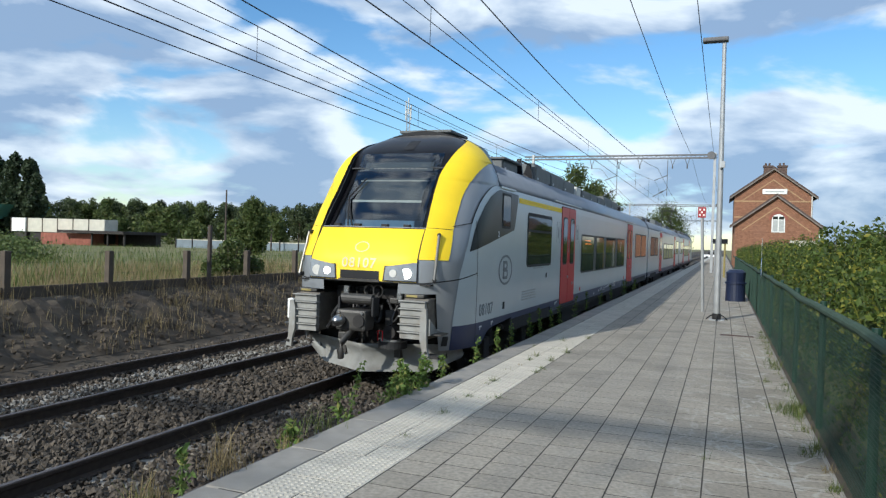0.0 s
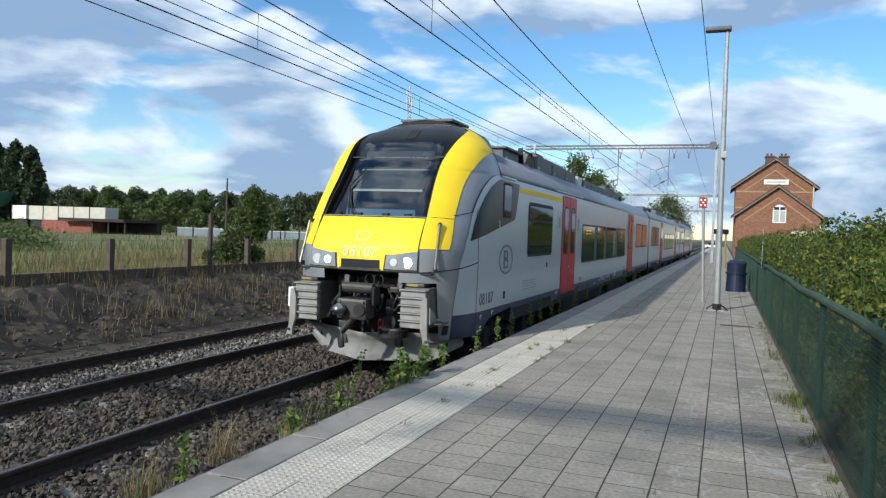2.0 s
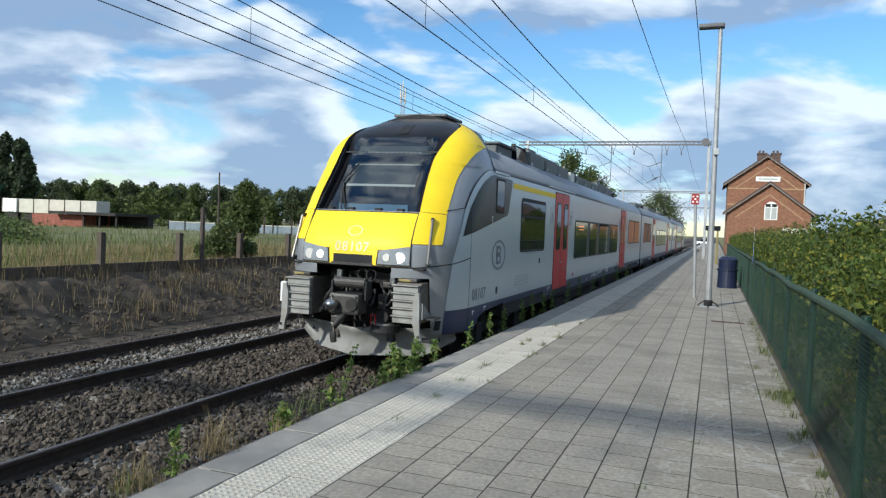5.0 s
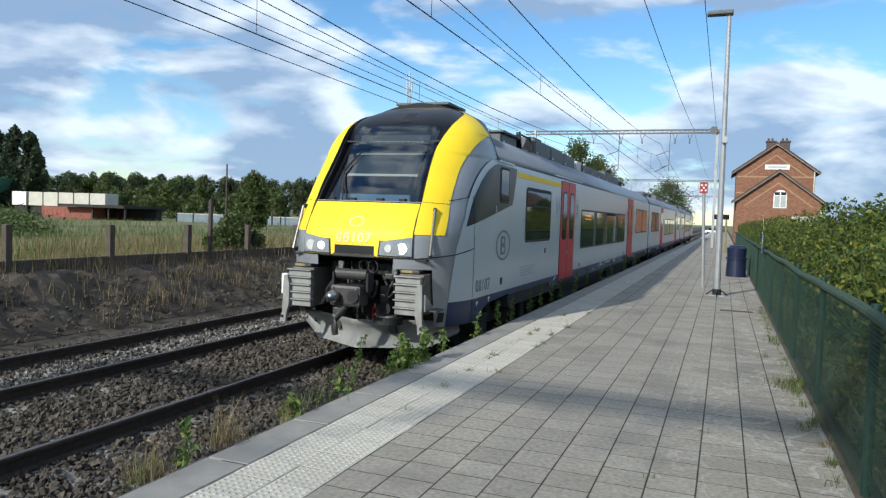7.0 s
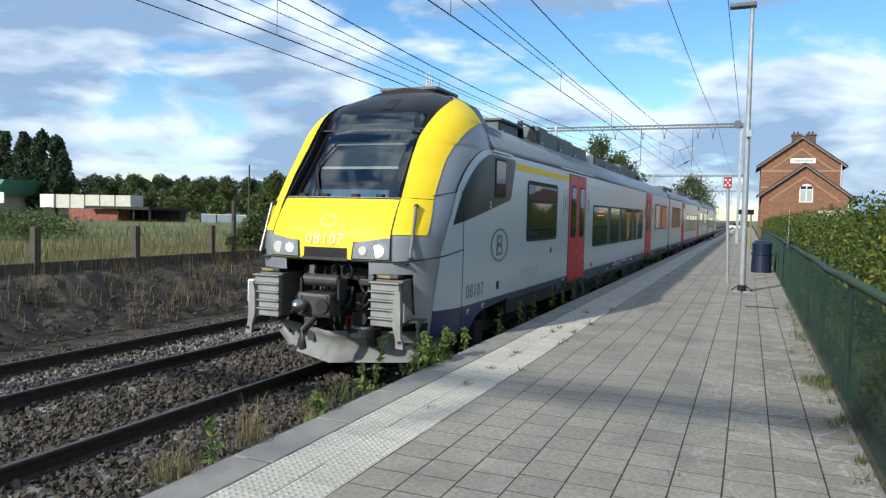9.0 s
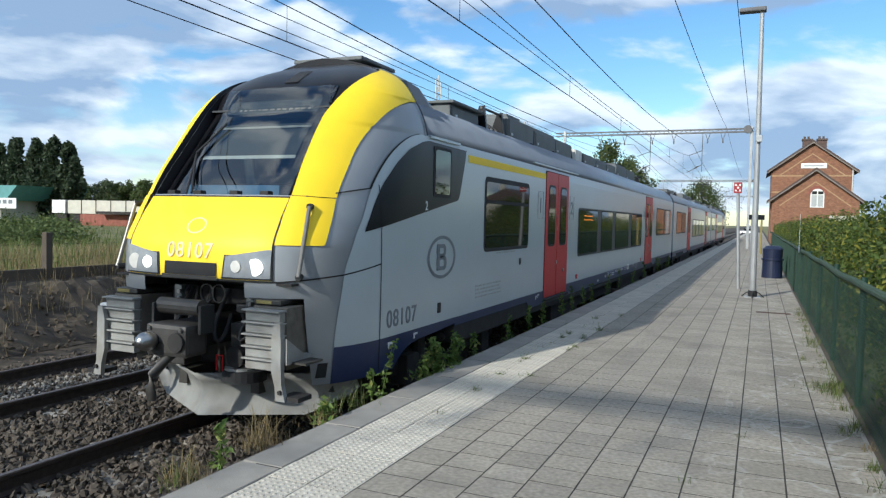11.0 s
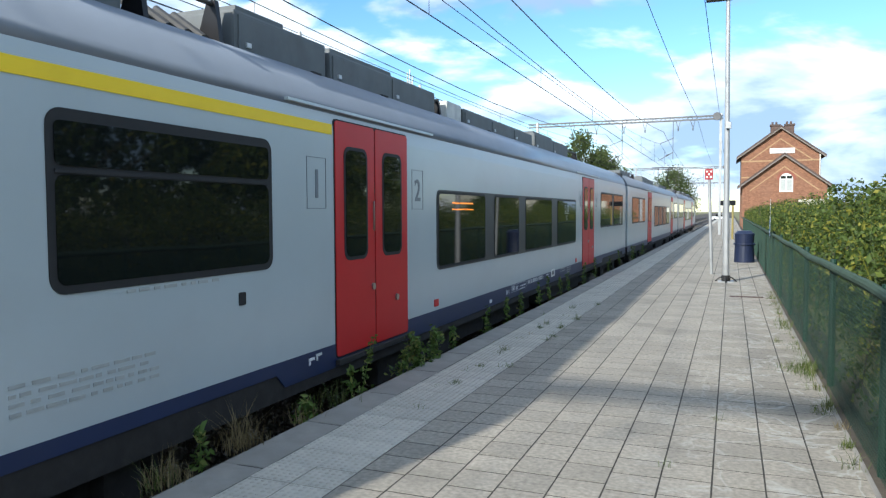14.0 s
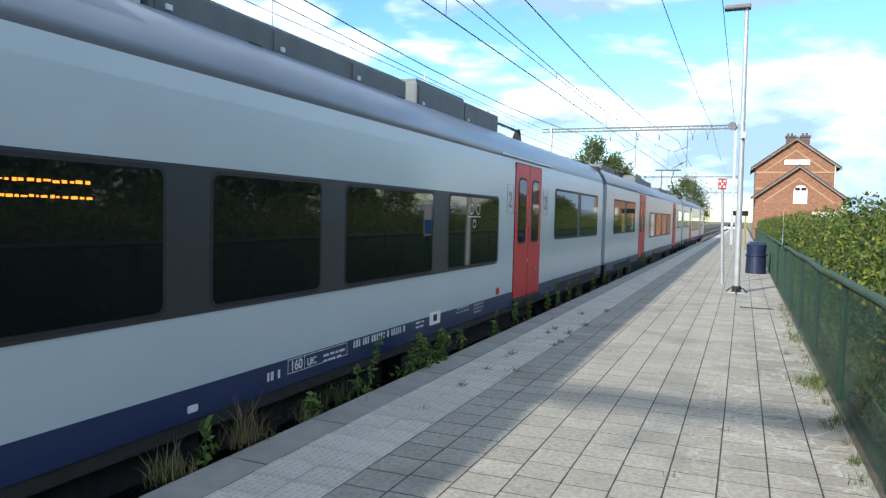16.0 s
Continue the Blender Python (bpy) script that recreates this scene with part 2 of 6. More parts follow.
M = dict(
    clear=clear_glass("clear_windscreen_glass"),
    soil=mat("dark_soil", (0.074, 0.058, 0.042), 0.95, vary=0.35, scale=3, bump=0.7, bscale=25, stain=0.5, stain_color=(0.12, 0.10, 0.07)),
    field=mat("dry_field", (0.15, 0.145, 0.055), 0.95, vary=0.3, scale=0.4, bump=0.5, bscale=6, stain=0.8, stain_color=(0.22, 0.185, 0.085), sscale=0.09),
    stone=mat("ballast_stone", (0.074, 0.060, 0.046), 0.9, vary=0.25, scale=20, island=0.5),
    rail=mat("rusty_rail_steel", (0.045, 0.034, 0.028), 0.65, 0.3, vary=0.3, scale=15, bump=0.2),
    railtop=mat("worn_rail_head", (0.12, 0.10, 0.095), 0.5, 0.5, vary=0.2, scale=20),
    sleeper=mat("concrete_sleeper", (0.27, 0.25, 0.22), 0.9, vary=0.2, scale=6, bump=0.3, stain=0.5),
    slab=mat("grey_paving_slab", (0.278, 0.248, 0.203), 0.88, placed=True, veins=0.45, vary=0.26, scale=30, bump=0.35, bscale=120, stain=0.6, stain_color=(0.165, 0.152, 0.128), sscale=0.9, rnd=0.10, island=0.10),
    joint=mat("sandy_joint", (0.036, 0.032, 0.026), 0.95, vary=0.3, scale=30),
    coping=mat("concrete_coping", (0.28, 0.26, 0.23), 0.9, vary=0.15, scale=5, bump=0.25, bscale=80, stain=0.4, stain_color=(0.17, 0.165, 0.155)),
    tactile=mat("pale_tactile_paving", (0.46, 0.425, 0.36), 0.85, vary=0.1, scale=10, stain=0.35, stain_color=(0.3, 0.28, 0.25), rnd=0.08, island=0.08),
    body=mat("pale_grey_train_paint", (0.43, 0.487, 0.505), 0.32, vary=0.03, scale=1.2, stain=0.1, stain_color=(0.36, 0.36, 0.36), sscale=2.0, coat=0.3),
    roof=mat("blue_grey_roof_paint", (0.17, 0.195, 0.235), 0.4, vary=0.06, scale=2, stain=0.25, stain_color=(0.17, 0.18, 0.19), coat=0.2),
    mask=mat("silver_grey_paint", (0.27, 0.285, 0.30), 0.38, 0.2, vary=0.05, scale=2, coat=0.3),
    yellow=mat("signal_yellow_paint", (0.95, 0.66, 0.012), 0.55, vary=0.04, scale=2, coat=0.0, stain=0.08, stain_color=(0.5, 0.36, 0.05), sscale=3),
    blue=mat("dark_blue_skirt_paint", (0.009, 0.023, 0.080), 0.38, vary=0.1, scale=2, stain=0.12, stain_color=(0.05, 0.05, 0.06)),
    red=mat("red_door_paint", (0.52, 0.016, 0.020), 0.4, vary=0.05, scale=2, spec=0.3),
    black=mat("black_gloss_panel", (0.009, 0.009, 0.011), 0.3, vary=0.1, spec=0.25),
    dark=mat("dark_underframe", (0.022, 0.02, 0.019), 0.8, vary=0.3, scale=8, bump=0.3, bscale=20),
    rubber=mat("black_rubber", (0.015, 0.015, 0.016), 0.7),
    seam=mat("panel_gap", (0.012, 0.012, 0.013), 0.8),
    glass=mat("dark_tinted_glass", (0.007, 0.009, 0.009), 0.03, vary=0.0, spec=0.45),
    steel=mat("grey_coupler_steel", (0.055, 0.052, 0.048), 0.5, 0.3, vary=0.2, scale=8, bump=0.15),
    boxside=mat("grimy_brown_grey_steel", (0.13, 0.115, 0.095), 0.7, vary=0.25, scale=6, stain=0.6, stain_color=(0.06, 0.05, 0.04), sscale=5),
    ribs=mat("grey_buffer_paint", (0.26, 0.26, 0.245), 0.55, vary=0.16, scale=5, stain=0.5, stain_color=(0.2, 0.17, 0.13), sscale=4),
    plough=mat("scuffed_plough_paint", (0.24, 0.24, 0.225), 0.6, vary=0.12, scale=5, stain=0.5, stain_color=(0.15, 0.13, 0.11), sscale=3),
    handle=mat("worn_steel_handle", (0.20, 0.19, 0.17), 0.4, 0.6, vary=0.15, scale=12),
    chrome=mat("polished_steel", (0.38, 0.38, 0.38), 0.3, 1.0, vary=0.05),
    box=mat("roof_equipment_grey", (0.105, 0.115, 0.118), 0.6, vary=0.12, scale=4, stain=0.4, stain_color=(0.08, 0.08, 0.075), sscale=3),
    pale=mat("pale_insulator", (0.55, 0.54, 0.5), 0.5),
    grey_print=mat("grey_lettering", (0.16, 0.18, 0.20), 0.5),
    white_print=mat("white_lettering", (0.6, 0.62, 0.64), 0.5),
    galv=mat("galvanised_steel", (0.36, 0.37, 0.375), 0.5, 0.4, vary=0.12, scale=4, stain=0.2, stain_color=(0.25, 0.25, 0.24)),
    wire=mat("dark_wire", (0.03, 0.03, 0.033), 0.6, 0.3),
    green=mat("green_fence_plastic", (0.007, 0.036, 0.023), 0.6, vary=0.35, scale=2.5),
    brick=mat("orange_red_brick", (0.235, 0.112, 0.066), 0.9, vary=0.25, scale=14, bump=0.3, stain=0.4, stain_color=(0.24, 0.125, 0.085), sscale=0.5, island=0.18),
    mortar=mat("brick_mortar_wall", (0.21, 0.115, 0.075), 0.95, vary=0.2, scale=5, stain=0.4, stain_color=(0.24, 0.1, 0.06), sscale=0.4),
    barge=mat("weathered_grey_board", (0.19, 0.165, 0.145), 0.85, vary=0.2, scale=3),
    sooty=mat("sooty_dark_brick", (0.10, 0.066, 0.055), 0.9, vary=0.25, scale=8),
    ochreband=mat("pale_ochre_brick", (0.36, 0.235, 0.13), 0.9, vary=0.2, scale=9),
    tile=mat("dark_roof_tile", (0.085, 0.06, 0.052), 0.85, vary=0.25, scale=5),
    white=mat("white_paint", (0.75, 0.75, 0.72), 0.6, vary=0.06),
    cream=mat("weathered_white_cladding", (0.52, 0.50, 0.42), 0.8, vary=0.15, scale=1.0, stain=0.5, stain_color=(0.3, 0.27, 0.2), sscale=0.5),
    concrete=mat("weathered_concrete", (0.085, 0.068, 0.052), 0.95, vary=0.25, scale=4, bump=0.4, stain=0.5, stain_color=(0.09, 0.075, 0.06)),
    post=mat("dark_wooden_post", (0.07, 0.055, 0.045), 0.9, vary=0.3, scale=8),
    bin=mat("dark_blue_bin_plastic", (0.013, 0.020, 0.050), 0.4, vary=0.1, scale=3),
    iron=mat("rusty_drain_iron", (0.085, 0.045, 0.035), 0.8, 0.2, vary=0.3, scale=30, bump=0.3),
    rust=mat("rusty_red_shed", (0.24, 0.085, 0.06), 0.9, vary=0.25, scale=2),
    shed=mat("dark_tarred_shed", (0.03, 0.026, 0.024), 0.9, vary=0.3, scale=2),
    bluegrey=mat("blue_grey_sheeting", (0.16, 0.20, 0.23), 0.7, vary=0.15, scale=1),
    teal=mat("teal_roof_sheeting", (0.10, 0.27, 0.26), 0.6, vary=0.1, scale=1),
    bark=mat("grey_bark", (0.09, 0.07, 0.05), 0.95, vary=0.3, scale=5, bump=0.5),
    leaf=leaf_mat("hedge_leaf", (0.072, 0.108, 0.022), (0.24, 0.225, 0.035)),
    # dark leaf green made paler and bluer, so the colour carries distance haze
    leaf_dark_hazed=leaf_mat("hazed_dark_tree_leaf", (0.066, 0.090, 0.042), (0.10, 0.12, 0.05)),
    leaf_mid=leaf_mat("tree_leaf", (0.082, 0.115, 0.034), (0.12, 0.13, 0.04)),
    poplar=leaf_mat("poplar_leaf", (0.045, 0.066, 0.034), (0.06, 0.08, 0.035)),
    weed=leaf_mat("weed_leaf", (0.12, 0.19, 0.045), (0.28, 0.27, 0.08)),
    straw=leaf_mat("dry_grass_blade", (0.28, 0.215, 0.11), (0.16, 0.135, 0.06)),
    blade=leaf_mat("green_grass_blade", (0.10, 0.14, 0.035), (0.22, 0.20, 0.08)),
    lamp_white=glow("headlight_glow", (1.0, 0.97, 0.9), 3.0),
    lens=mat("headlight_glass", (0.25, 0.27, 0.29), 0.10, 0.1, vary=0.1, scale=20),
    cabin=mat("dark_cab_lining", (0.05, 0.055, 0.06), 0.8, vary=0.2),
    blind=mat("grey_roller_blind", (0.085, 0.09, 0.095), 0.6, vary=0.05),
    desk=mat("pale_blue_desk_cover", (0.16, 0.30, 0.48), 0.6, vary=0.1),
    ochre=mat("faded_lettering", (0.74, 0.62, 0.34), 0.5),
    pillar=mat("dark_grey_window_pillar", (0.022, 0.025, 0.028), 0.45, vary=0.1),
    faint=mat("faint_grey_lettering", (0.36, 0.38, 0.37), 0.6),
    signblue=mat("sign_blue", (0.02, 0.12, 0.42), 0.5),
    palestone=mat("pale_gravel_stone", (0.21, 0.20, 0.18), 0.9, vary=0.2, scale=20, island=0.35),
    ledgrey=mat("dim_led_dots", (0.42, 0.36, 0.30), 0.6),
    dullyellow=mat("faded_yellow_paint", (0.26, 0.21, 0.07), 0.7),
    railgreen=mat("light_green_rail", (0.050, 0.078, 0.054), 0.85, spec=0.2, vary=0.15, scale=6),
    beam=mat("weathered_gantry_steel", (0.12, 0.12, 0.125), 0.6, 0.2, vary=0.2, scale=3),
    amber=glow("amber_led", (1.0, 0.27, 0.02), 1.1),
    signred=mat("dark_red_sign", (0.28, 0.015, 0.02), 0.5),
    car_white=mat("white_car_paint", (0.8, 0.8, 0.8), 0.3),
)


# ---- building blocks ----
def link(name, bm, material, parent=None, label="", smooth=False):
    me = bpy.data.meshes.new(name)
    bm.normal_update()
    if smooth:
        for fc in bm.faces:
            fc.smooth = True
    bm.to_mesh(me)
    bm.free()
    me.materials.append(material)
    ob = new(name, me)
    if parent:
        ob.parent = parent
    if label:
        ob["label"] = label
    return ob


def part(name, bm, material, parent, label="", smooth=False):
    return link(name, bm, material, parent, label, smooth)


def raw(name, verts, faces, material, parent=None):
    me = bpy.data.meshes.new(name)
    me.from_pydata([tuple(v) for v in verts], [], faces)
    me.materials.append(material)
    ob = new(name, me)
    if parent:
        ob.parent = parent
    return ob


def thing(name, label, category, at=(0, 0, 0), group="", kind=""):
    e = new(name)
    e.location = at
    return tagged(e, label, category, group, kind)


def box(bm, x0, x1, y0, y1, z0, z1, bev=0.0):
    r = bmesh.ops.create_cube(bm, size=1.0)
    vs = r["verts"]
    for v in vs:
        v.co = Vector(((x0 + x1) / 2 + v.co.x * (x1 - x0), (y0 + y1) / 2 + v.co.y * (y1 - y0), (z0 + z1) / 2 + v.co.z * (z1 - z0)))
    if bev:
        es = {e for v in vs for e in v.link_edges}
        bmesh.ops.bevel(bm, geom=list(es), offset=bev, segments=2, affect="EDGES", profile=0.6)
    return bm


def B(*a, bev=0.0):
    return box(bmesh.new(), *a, bev=bev)


def tube(bm, p, q, r, seg=10, r2=None):
    p, q = Vector(p), Vector(q)
    d = q - p
    m = Matrix.Translation((p + q) / 2) @ d.to_track_quat("Z", "Y").to_matrix().to_4x4()
    bmesh.ops.create_cone(bm, cap_ends=True, segments=seg, radius1=r, radius2=r if r2 is None else r2, depth=d.length, matrix=m)
    return bm


def T(p, q, r, seg=10, r2=None):
    return tube(bmesh.new(), p, q, r, seg, r2)


def pipe(pts, r, seg=7, closed=False, bm=None):
    """A round hose or wire through the points, as one connected skin."""
    bm = bm or bmesh.new()
    pts = [Vector(p) for p in pts]
    n = len(pts)
    rings = []
    for i, p in enumerate(pts):
        a = pts[(i - 1) % n] if closed or i else pts[0]
        b = pts[(i + 1) % n] if closed or i < n - 1 else pts[-1]
        d = (b - a).normalized()
        u = d.cross(Vector((0.31, 0.17, 0.93)))
        u.normalize()
        w = d.cross(u)
        rings.append([bm.verts.new(p + u * (r * math.cos(k * math.tau / seg)) + w * (r * math.sin(k * math.tau / seg))) for k in range(seg)])
    for a, b in zip(rings, rings[1:] + (rings[:1] if closed else [])):
        if a is b:
            continue
        for k in range(seg):
            bm.faces.new((a[k], a[(k + 1) % seg], b[(k + 1) % seg], b[k]))
    return bm


def poly_prism(bm, pts, axis, a, b):
    """A prism over a flat outline: axis 'x' takes (y, z) points, 'y' (x, z), 'z' (x, y)."""
    def at(p, d):
        return {"x": (d, p[0], p[1]), "y": (p[0], d, p[1]), "z": (p[0], p[1], d)}[axis]
    f = [bm.verts.new(at(p, a)) for p in pts]
    g = [bm.verts.new(at(p, b)) for p in pts]
    n = len(pts)
    bm.faces.new(f[::-1]), bm.faces.new(g)
    for i in range(n):
        bm.faces.new((f[i], f[(i + 1) % n], g[(i + 1) % n], g[i]))
    bmesh.ops.recalc_face_normals(bm, faces=bm.faces[:])
    return bm


def rounded(y0, y1, z0, z1, r, n=5):
    pts = []
    for cy, cz, a0 in ((y1 - r, z1 - r, 0), (y0 + r, z1 - r, 90), (y0 + r, z0 + r, 180), (y1 - r, z0 + r, 270)):
        for i in range(n + 1):
            a = radians(a0 + 90 * i / n)
            pts.append((cy + r * math.cos(a), cz + r * math.sin(a)))
    return pts


def writing(name, text, size, m, material, parent, depth=0.002):
    cu = bpy.data.curves.new(name, "FONT")
    cu.body, cu.size, cu.extrude, cu.offset = text, size, depth, size * 0.013
    cu.align_x = "CENTER"
    tmp = bpy.data.objects.new(name, cu)
    scene.collection.objects.link(tmp)
    me = bpy.data.meshes.new_from_object(tmp.evaluated_get(bpy.context.evaluated_depsgraph_get()))
    bpy.data.objects.remove(tmp)
    me.materials.clear()
    me.materials.append(material)
    me.transform(m)
    ob = new(name, me)
    ob.parent = parent
    return ob


rng = np.random.default_rng(7)


def cards(centers, size, material, name, parent=None, flat=0.0, long=1.0):
    """Many small leaf-shaped quads, each folded a little, at random turns."""
    c = np.asarray(centers, float)
    n = len(c)
    d = rng.normal(size=(n, 3))
    d[:, 2] *= 1 - flat
    d /= np.linalg.norm(d, axis=1)[:, None]
    e = np.cross(d, rng.normal(size=(n, 3)))
    e /= np.linalg.norm(e, axis=1)[:, None]
    s = size * rng.uniform(0.6, 1.4, n)[:, None]
    w = np.cross(d, e) * s * 0.12
    v = np.stack([c - d * s * long, c + e * s * 0.55 + w, c + d * s * long, c - e * s * 0.55 + w], 1).reshape(-1, 3)
    f = np.arange(4 * n).reshape(n, 4)
    return raw(name, v, f.tolist(), material, parent)


def blades(base, height, lean, width, material, name, parent=None):
    """Grass blades: a bent tapering strip of three triangles on each base point."""
    b = np.asarray(base, float)
    n = len(b)
    h = (height * rng.uniform(0.5, 1.3, n))[:, None] if np.isscalar(height) else np.asarray(height)[:, None]
    a = rng.uniform(0, 2 * np.pi, n)
    side = np.stack([np.cos(a), np.sin(a), np.zeros(n)], 1) * width
    bend = np.stack([-np.sin(a), np.cos(a), np.zeros(n)], 1) * h * rng.uniform(-lean, lean, n)[:, None]
    up = np.array([0, 0, 1.0]) * h
    v = np.stack([b - side, b + side, b + up * 0.55 + bend * 0.35 + side * 0.7, b + up * 0.55 + bend * 0.35 - side * 0.7, b + up + bend], 1).reshape(-1, 3)
    f = []
    for i in range(n):
        k = 5 * i
        f += [(k, k + 1, k + 2, k + 3), (k + 3, k + 2, k + 4)]
    return raw(name, v, f, material, parent)


RAIL = -0.53      # rail top below the platform
TRACK_NEAR, TRACK_FAR = -4.84, -8.42
EDGE, FENCE = -3.11, 0.86


# ---- ground, tracks, platform ----
def ground():
    bm = bmesh.new()
    # one sheet in strips along the line: far field, bank, track bed, under the platform, garden side
    xs = [(-1500, -1.2), (-120, -0.9), (-40, -0.35), (-13.6, 0.22), (-12.4, 0.22), (-12.0, 0.18), (-11.2, -0.30), (-10.4, -0.66), (-9.9, -0.76), (-3.3, -0.76), (-3.0, -0.8), (0.9, -0.4), (1.3, -0.15), (12, -0.2), (1500, -0.5)]
    ys = [-600, -60, -20, -8, 0, 5, 10, 15, 20, 30, 45, 70, 110, 200, 500, 3000]
    grid = [[bm.verts.new((x, y, z + (0.05 * math.sin(y * 1.3 + x) if -13 < x < -10.5 else 0))) for x, z in xs] for y in ys]
    for a, b in zip(grid, grid[1:]):
        for i in range(len(xs) - 1):
            bm.faces.new((a[i], a[i + 1], b[i + 1], b[i]))
    ob = link("ground", bm, M["field"], smooth=True)
    ob.data.materials.append(M["soil"])
    for p in ob.data.polygons:
        if -13.5 < p.center.x < 1.2:
            p.material_index = 1
    tagged(ob, "dry field and dark soil beside the railway", "ground", kind="structure")
    return ob


def stones(n, x0, x1, y0, y1, z, size, name, keep=None, material="stone", label="grey-brown crushed stone ballast round the rails"):
    base = np.array([[1, 0, 0], [-1, 0, 0], [0, 1, 0], [0, -1, 0], [0, 0, 1], [0, 0, -1]], float)
    tri = np.array([[0, 2, 4], [2, 1, 4], [1, 3, 4], [3, 0, 4], [2, 0, 5], [1, 2, 5], [3, 1, 5], [0, 3, 5]])
    x = rng.uniform(x0, x1, n)
    y = y0 + (y1 - y0) * rng.uniform(0, 1, n) ** 1.5
    if keep is not None:
        k = keep(x, y)
        x, y = x[k], y[k]
        n = len(x)
    s = size * rng.uniform(0.55, 1.5, n) * (1 + 0.02 * y)
    zz = z(x) + rng.uniform(-0.4, 0.7, n) * s
    v = base[None] * rng.uniform(0.7, 1.12, (n, 6, 1)) + rng.normal(0, 0.2, (n, 6, 3))
    q = rng.normal(size=(n, 4))
    q /= np.linalg.norm(q, axis=1)[:, None]
    w, a, b, c = q.T
    R = np.stack([np.stack([1 - 2 * (b * b + c * c), 2 * (a * b - c * w), 2 * (a * c + b * w)], 1),
                  np.stack([2 * (a * b + c * w), 1 - 2 * (a * a + c * c), 2 * (b * c - a * w)], 1),
                  np.stack([2 * (a * c - b * w), 2 * (b * c + a * w), 1 - 2 * (a * a + b * b)], 1)], 1)
    v = np.einsum("nij,nkj->nki", R, v) * s[:, None, None] + np.stack([x, y, zz], 1)[:, None, :]
    f = (tri[None] + 6 * np.arange(n)[:, None, None]).reshape(-1, 3)
    ob = raw(name, v.reshape(-1, 3), f.tolist(), M[material])
    return tagged(ob, label, "ballast", kind="stuff")


def bed(x):
    """Height of the ballast across the two tracks."""
    return np.where(x < -10.0, -0.74 + 0.02 * np.clip(-10.0 - x, 0, 1.2), np.where(x > -3.9, -0.70 - 0.06 * (x + 3.9), -0.71))


def rails():
    prof = [(-0.07, 0), (0.07, 0), (0.07, 0.012), (0.012, 0.03), (0.012, 0.12), (0.036, 0.135), (0.036, 0.165), (0.028, 0.172), (-0.028, 0.172), (-0.036, 0.165), (-0.036, 0.135), (-0.012, 0.12), (-0.012, 0.03), (-0.07, 0.012)]
    for c in (TRACK_NEAR, TRACK_FAR):
        tr = thing("railway_track", "rusty steel rails on concrete sleepers in ballast", "railway track", (c, 0, RAIL), "tracks", "structure")
        for s in (-0.7535, 0.7535):
            bm = bmesh.new()
            poly_prism(bm, [(s + a, b - 0.172) for a, b in prof], "y", -60, 320)
            rl = part("rail", bm, M["rail"], tr)
            part("rail_head", B(s - 0.024, s + 0.024, -60, 320, -0.002, 0.002), M["railtop"], rl, "worn shiny running surface")
        sl = None
        for i in range(86):
            y = -11.6 + i * 0.6
            if sl is None:
                bm = bmesh.new()
                poly_prism(bm, [(-1.3, -0.34), (1.3, -0.34), (1.3, -0.19), (0.5, -0.185), (0.35, -0.21), (-0.35, -0.21), (-0.5, -0.185), (-1.3, -0.19)], "y", -0.13, 0.13)
                sl = part("sleeper", bm, M["sleeper"], tr)
                ob = sl
            else:
                ob = new("sleeper", sl.data)
                ob.parent = tr
            ob.location = (0, y, 0)


def platform():
    bm = bmesh.new()
    box(bm, EDGE + 0.12, 0.98, -40, 260, -0.9, -0.0012)
    pf = link("platform", bm, M["joint"])
    tagged(pf, "low station platform with grey slabs and a pale tactile strip", "platform", kind="structure")
    return pf


def slab_mesh(name, w, l, h, material, bev=0.006):
    bm = B(-w / 2, w / 2, -l / 2, l / 2, -h, 0, bev=0)
    es = [e for e in bm.edges if all(v.co.z > -h / 2 for v in e.verts)]
    if bev:
        bmesh.ops.bevel(bm, geom=es, offset=bev, segments=1, affect="EDGES")
    me = bpy.data.meshes.new(name)
    bm.to_mesh(me)
    bm.free()
    me.materials.append(material)
    return me


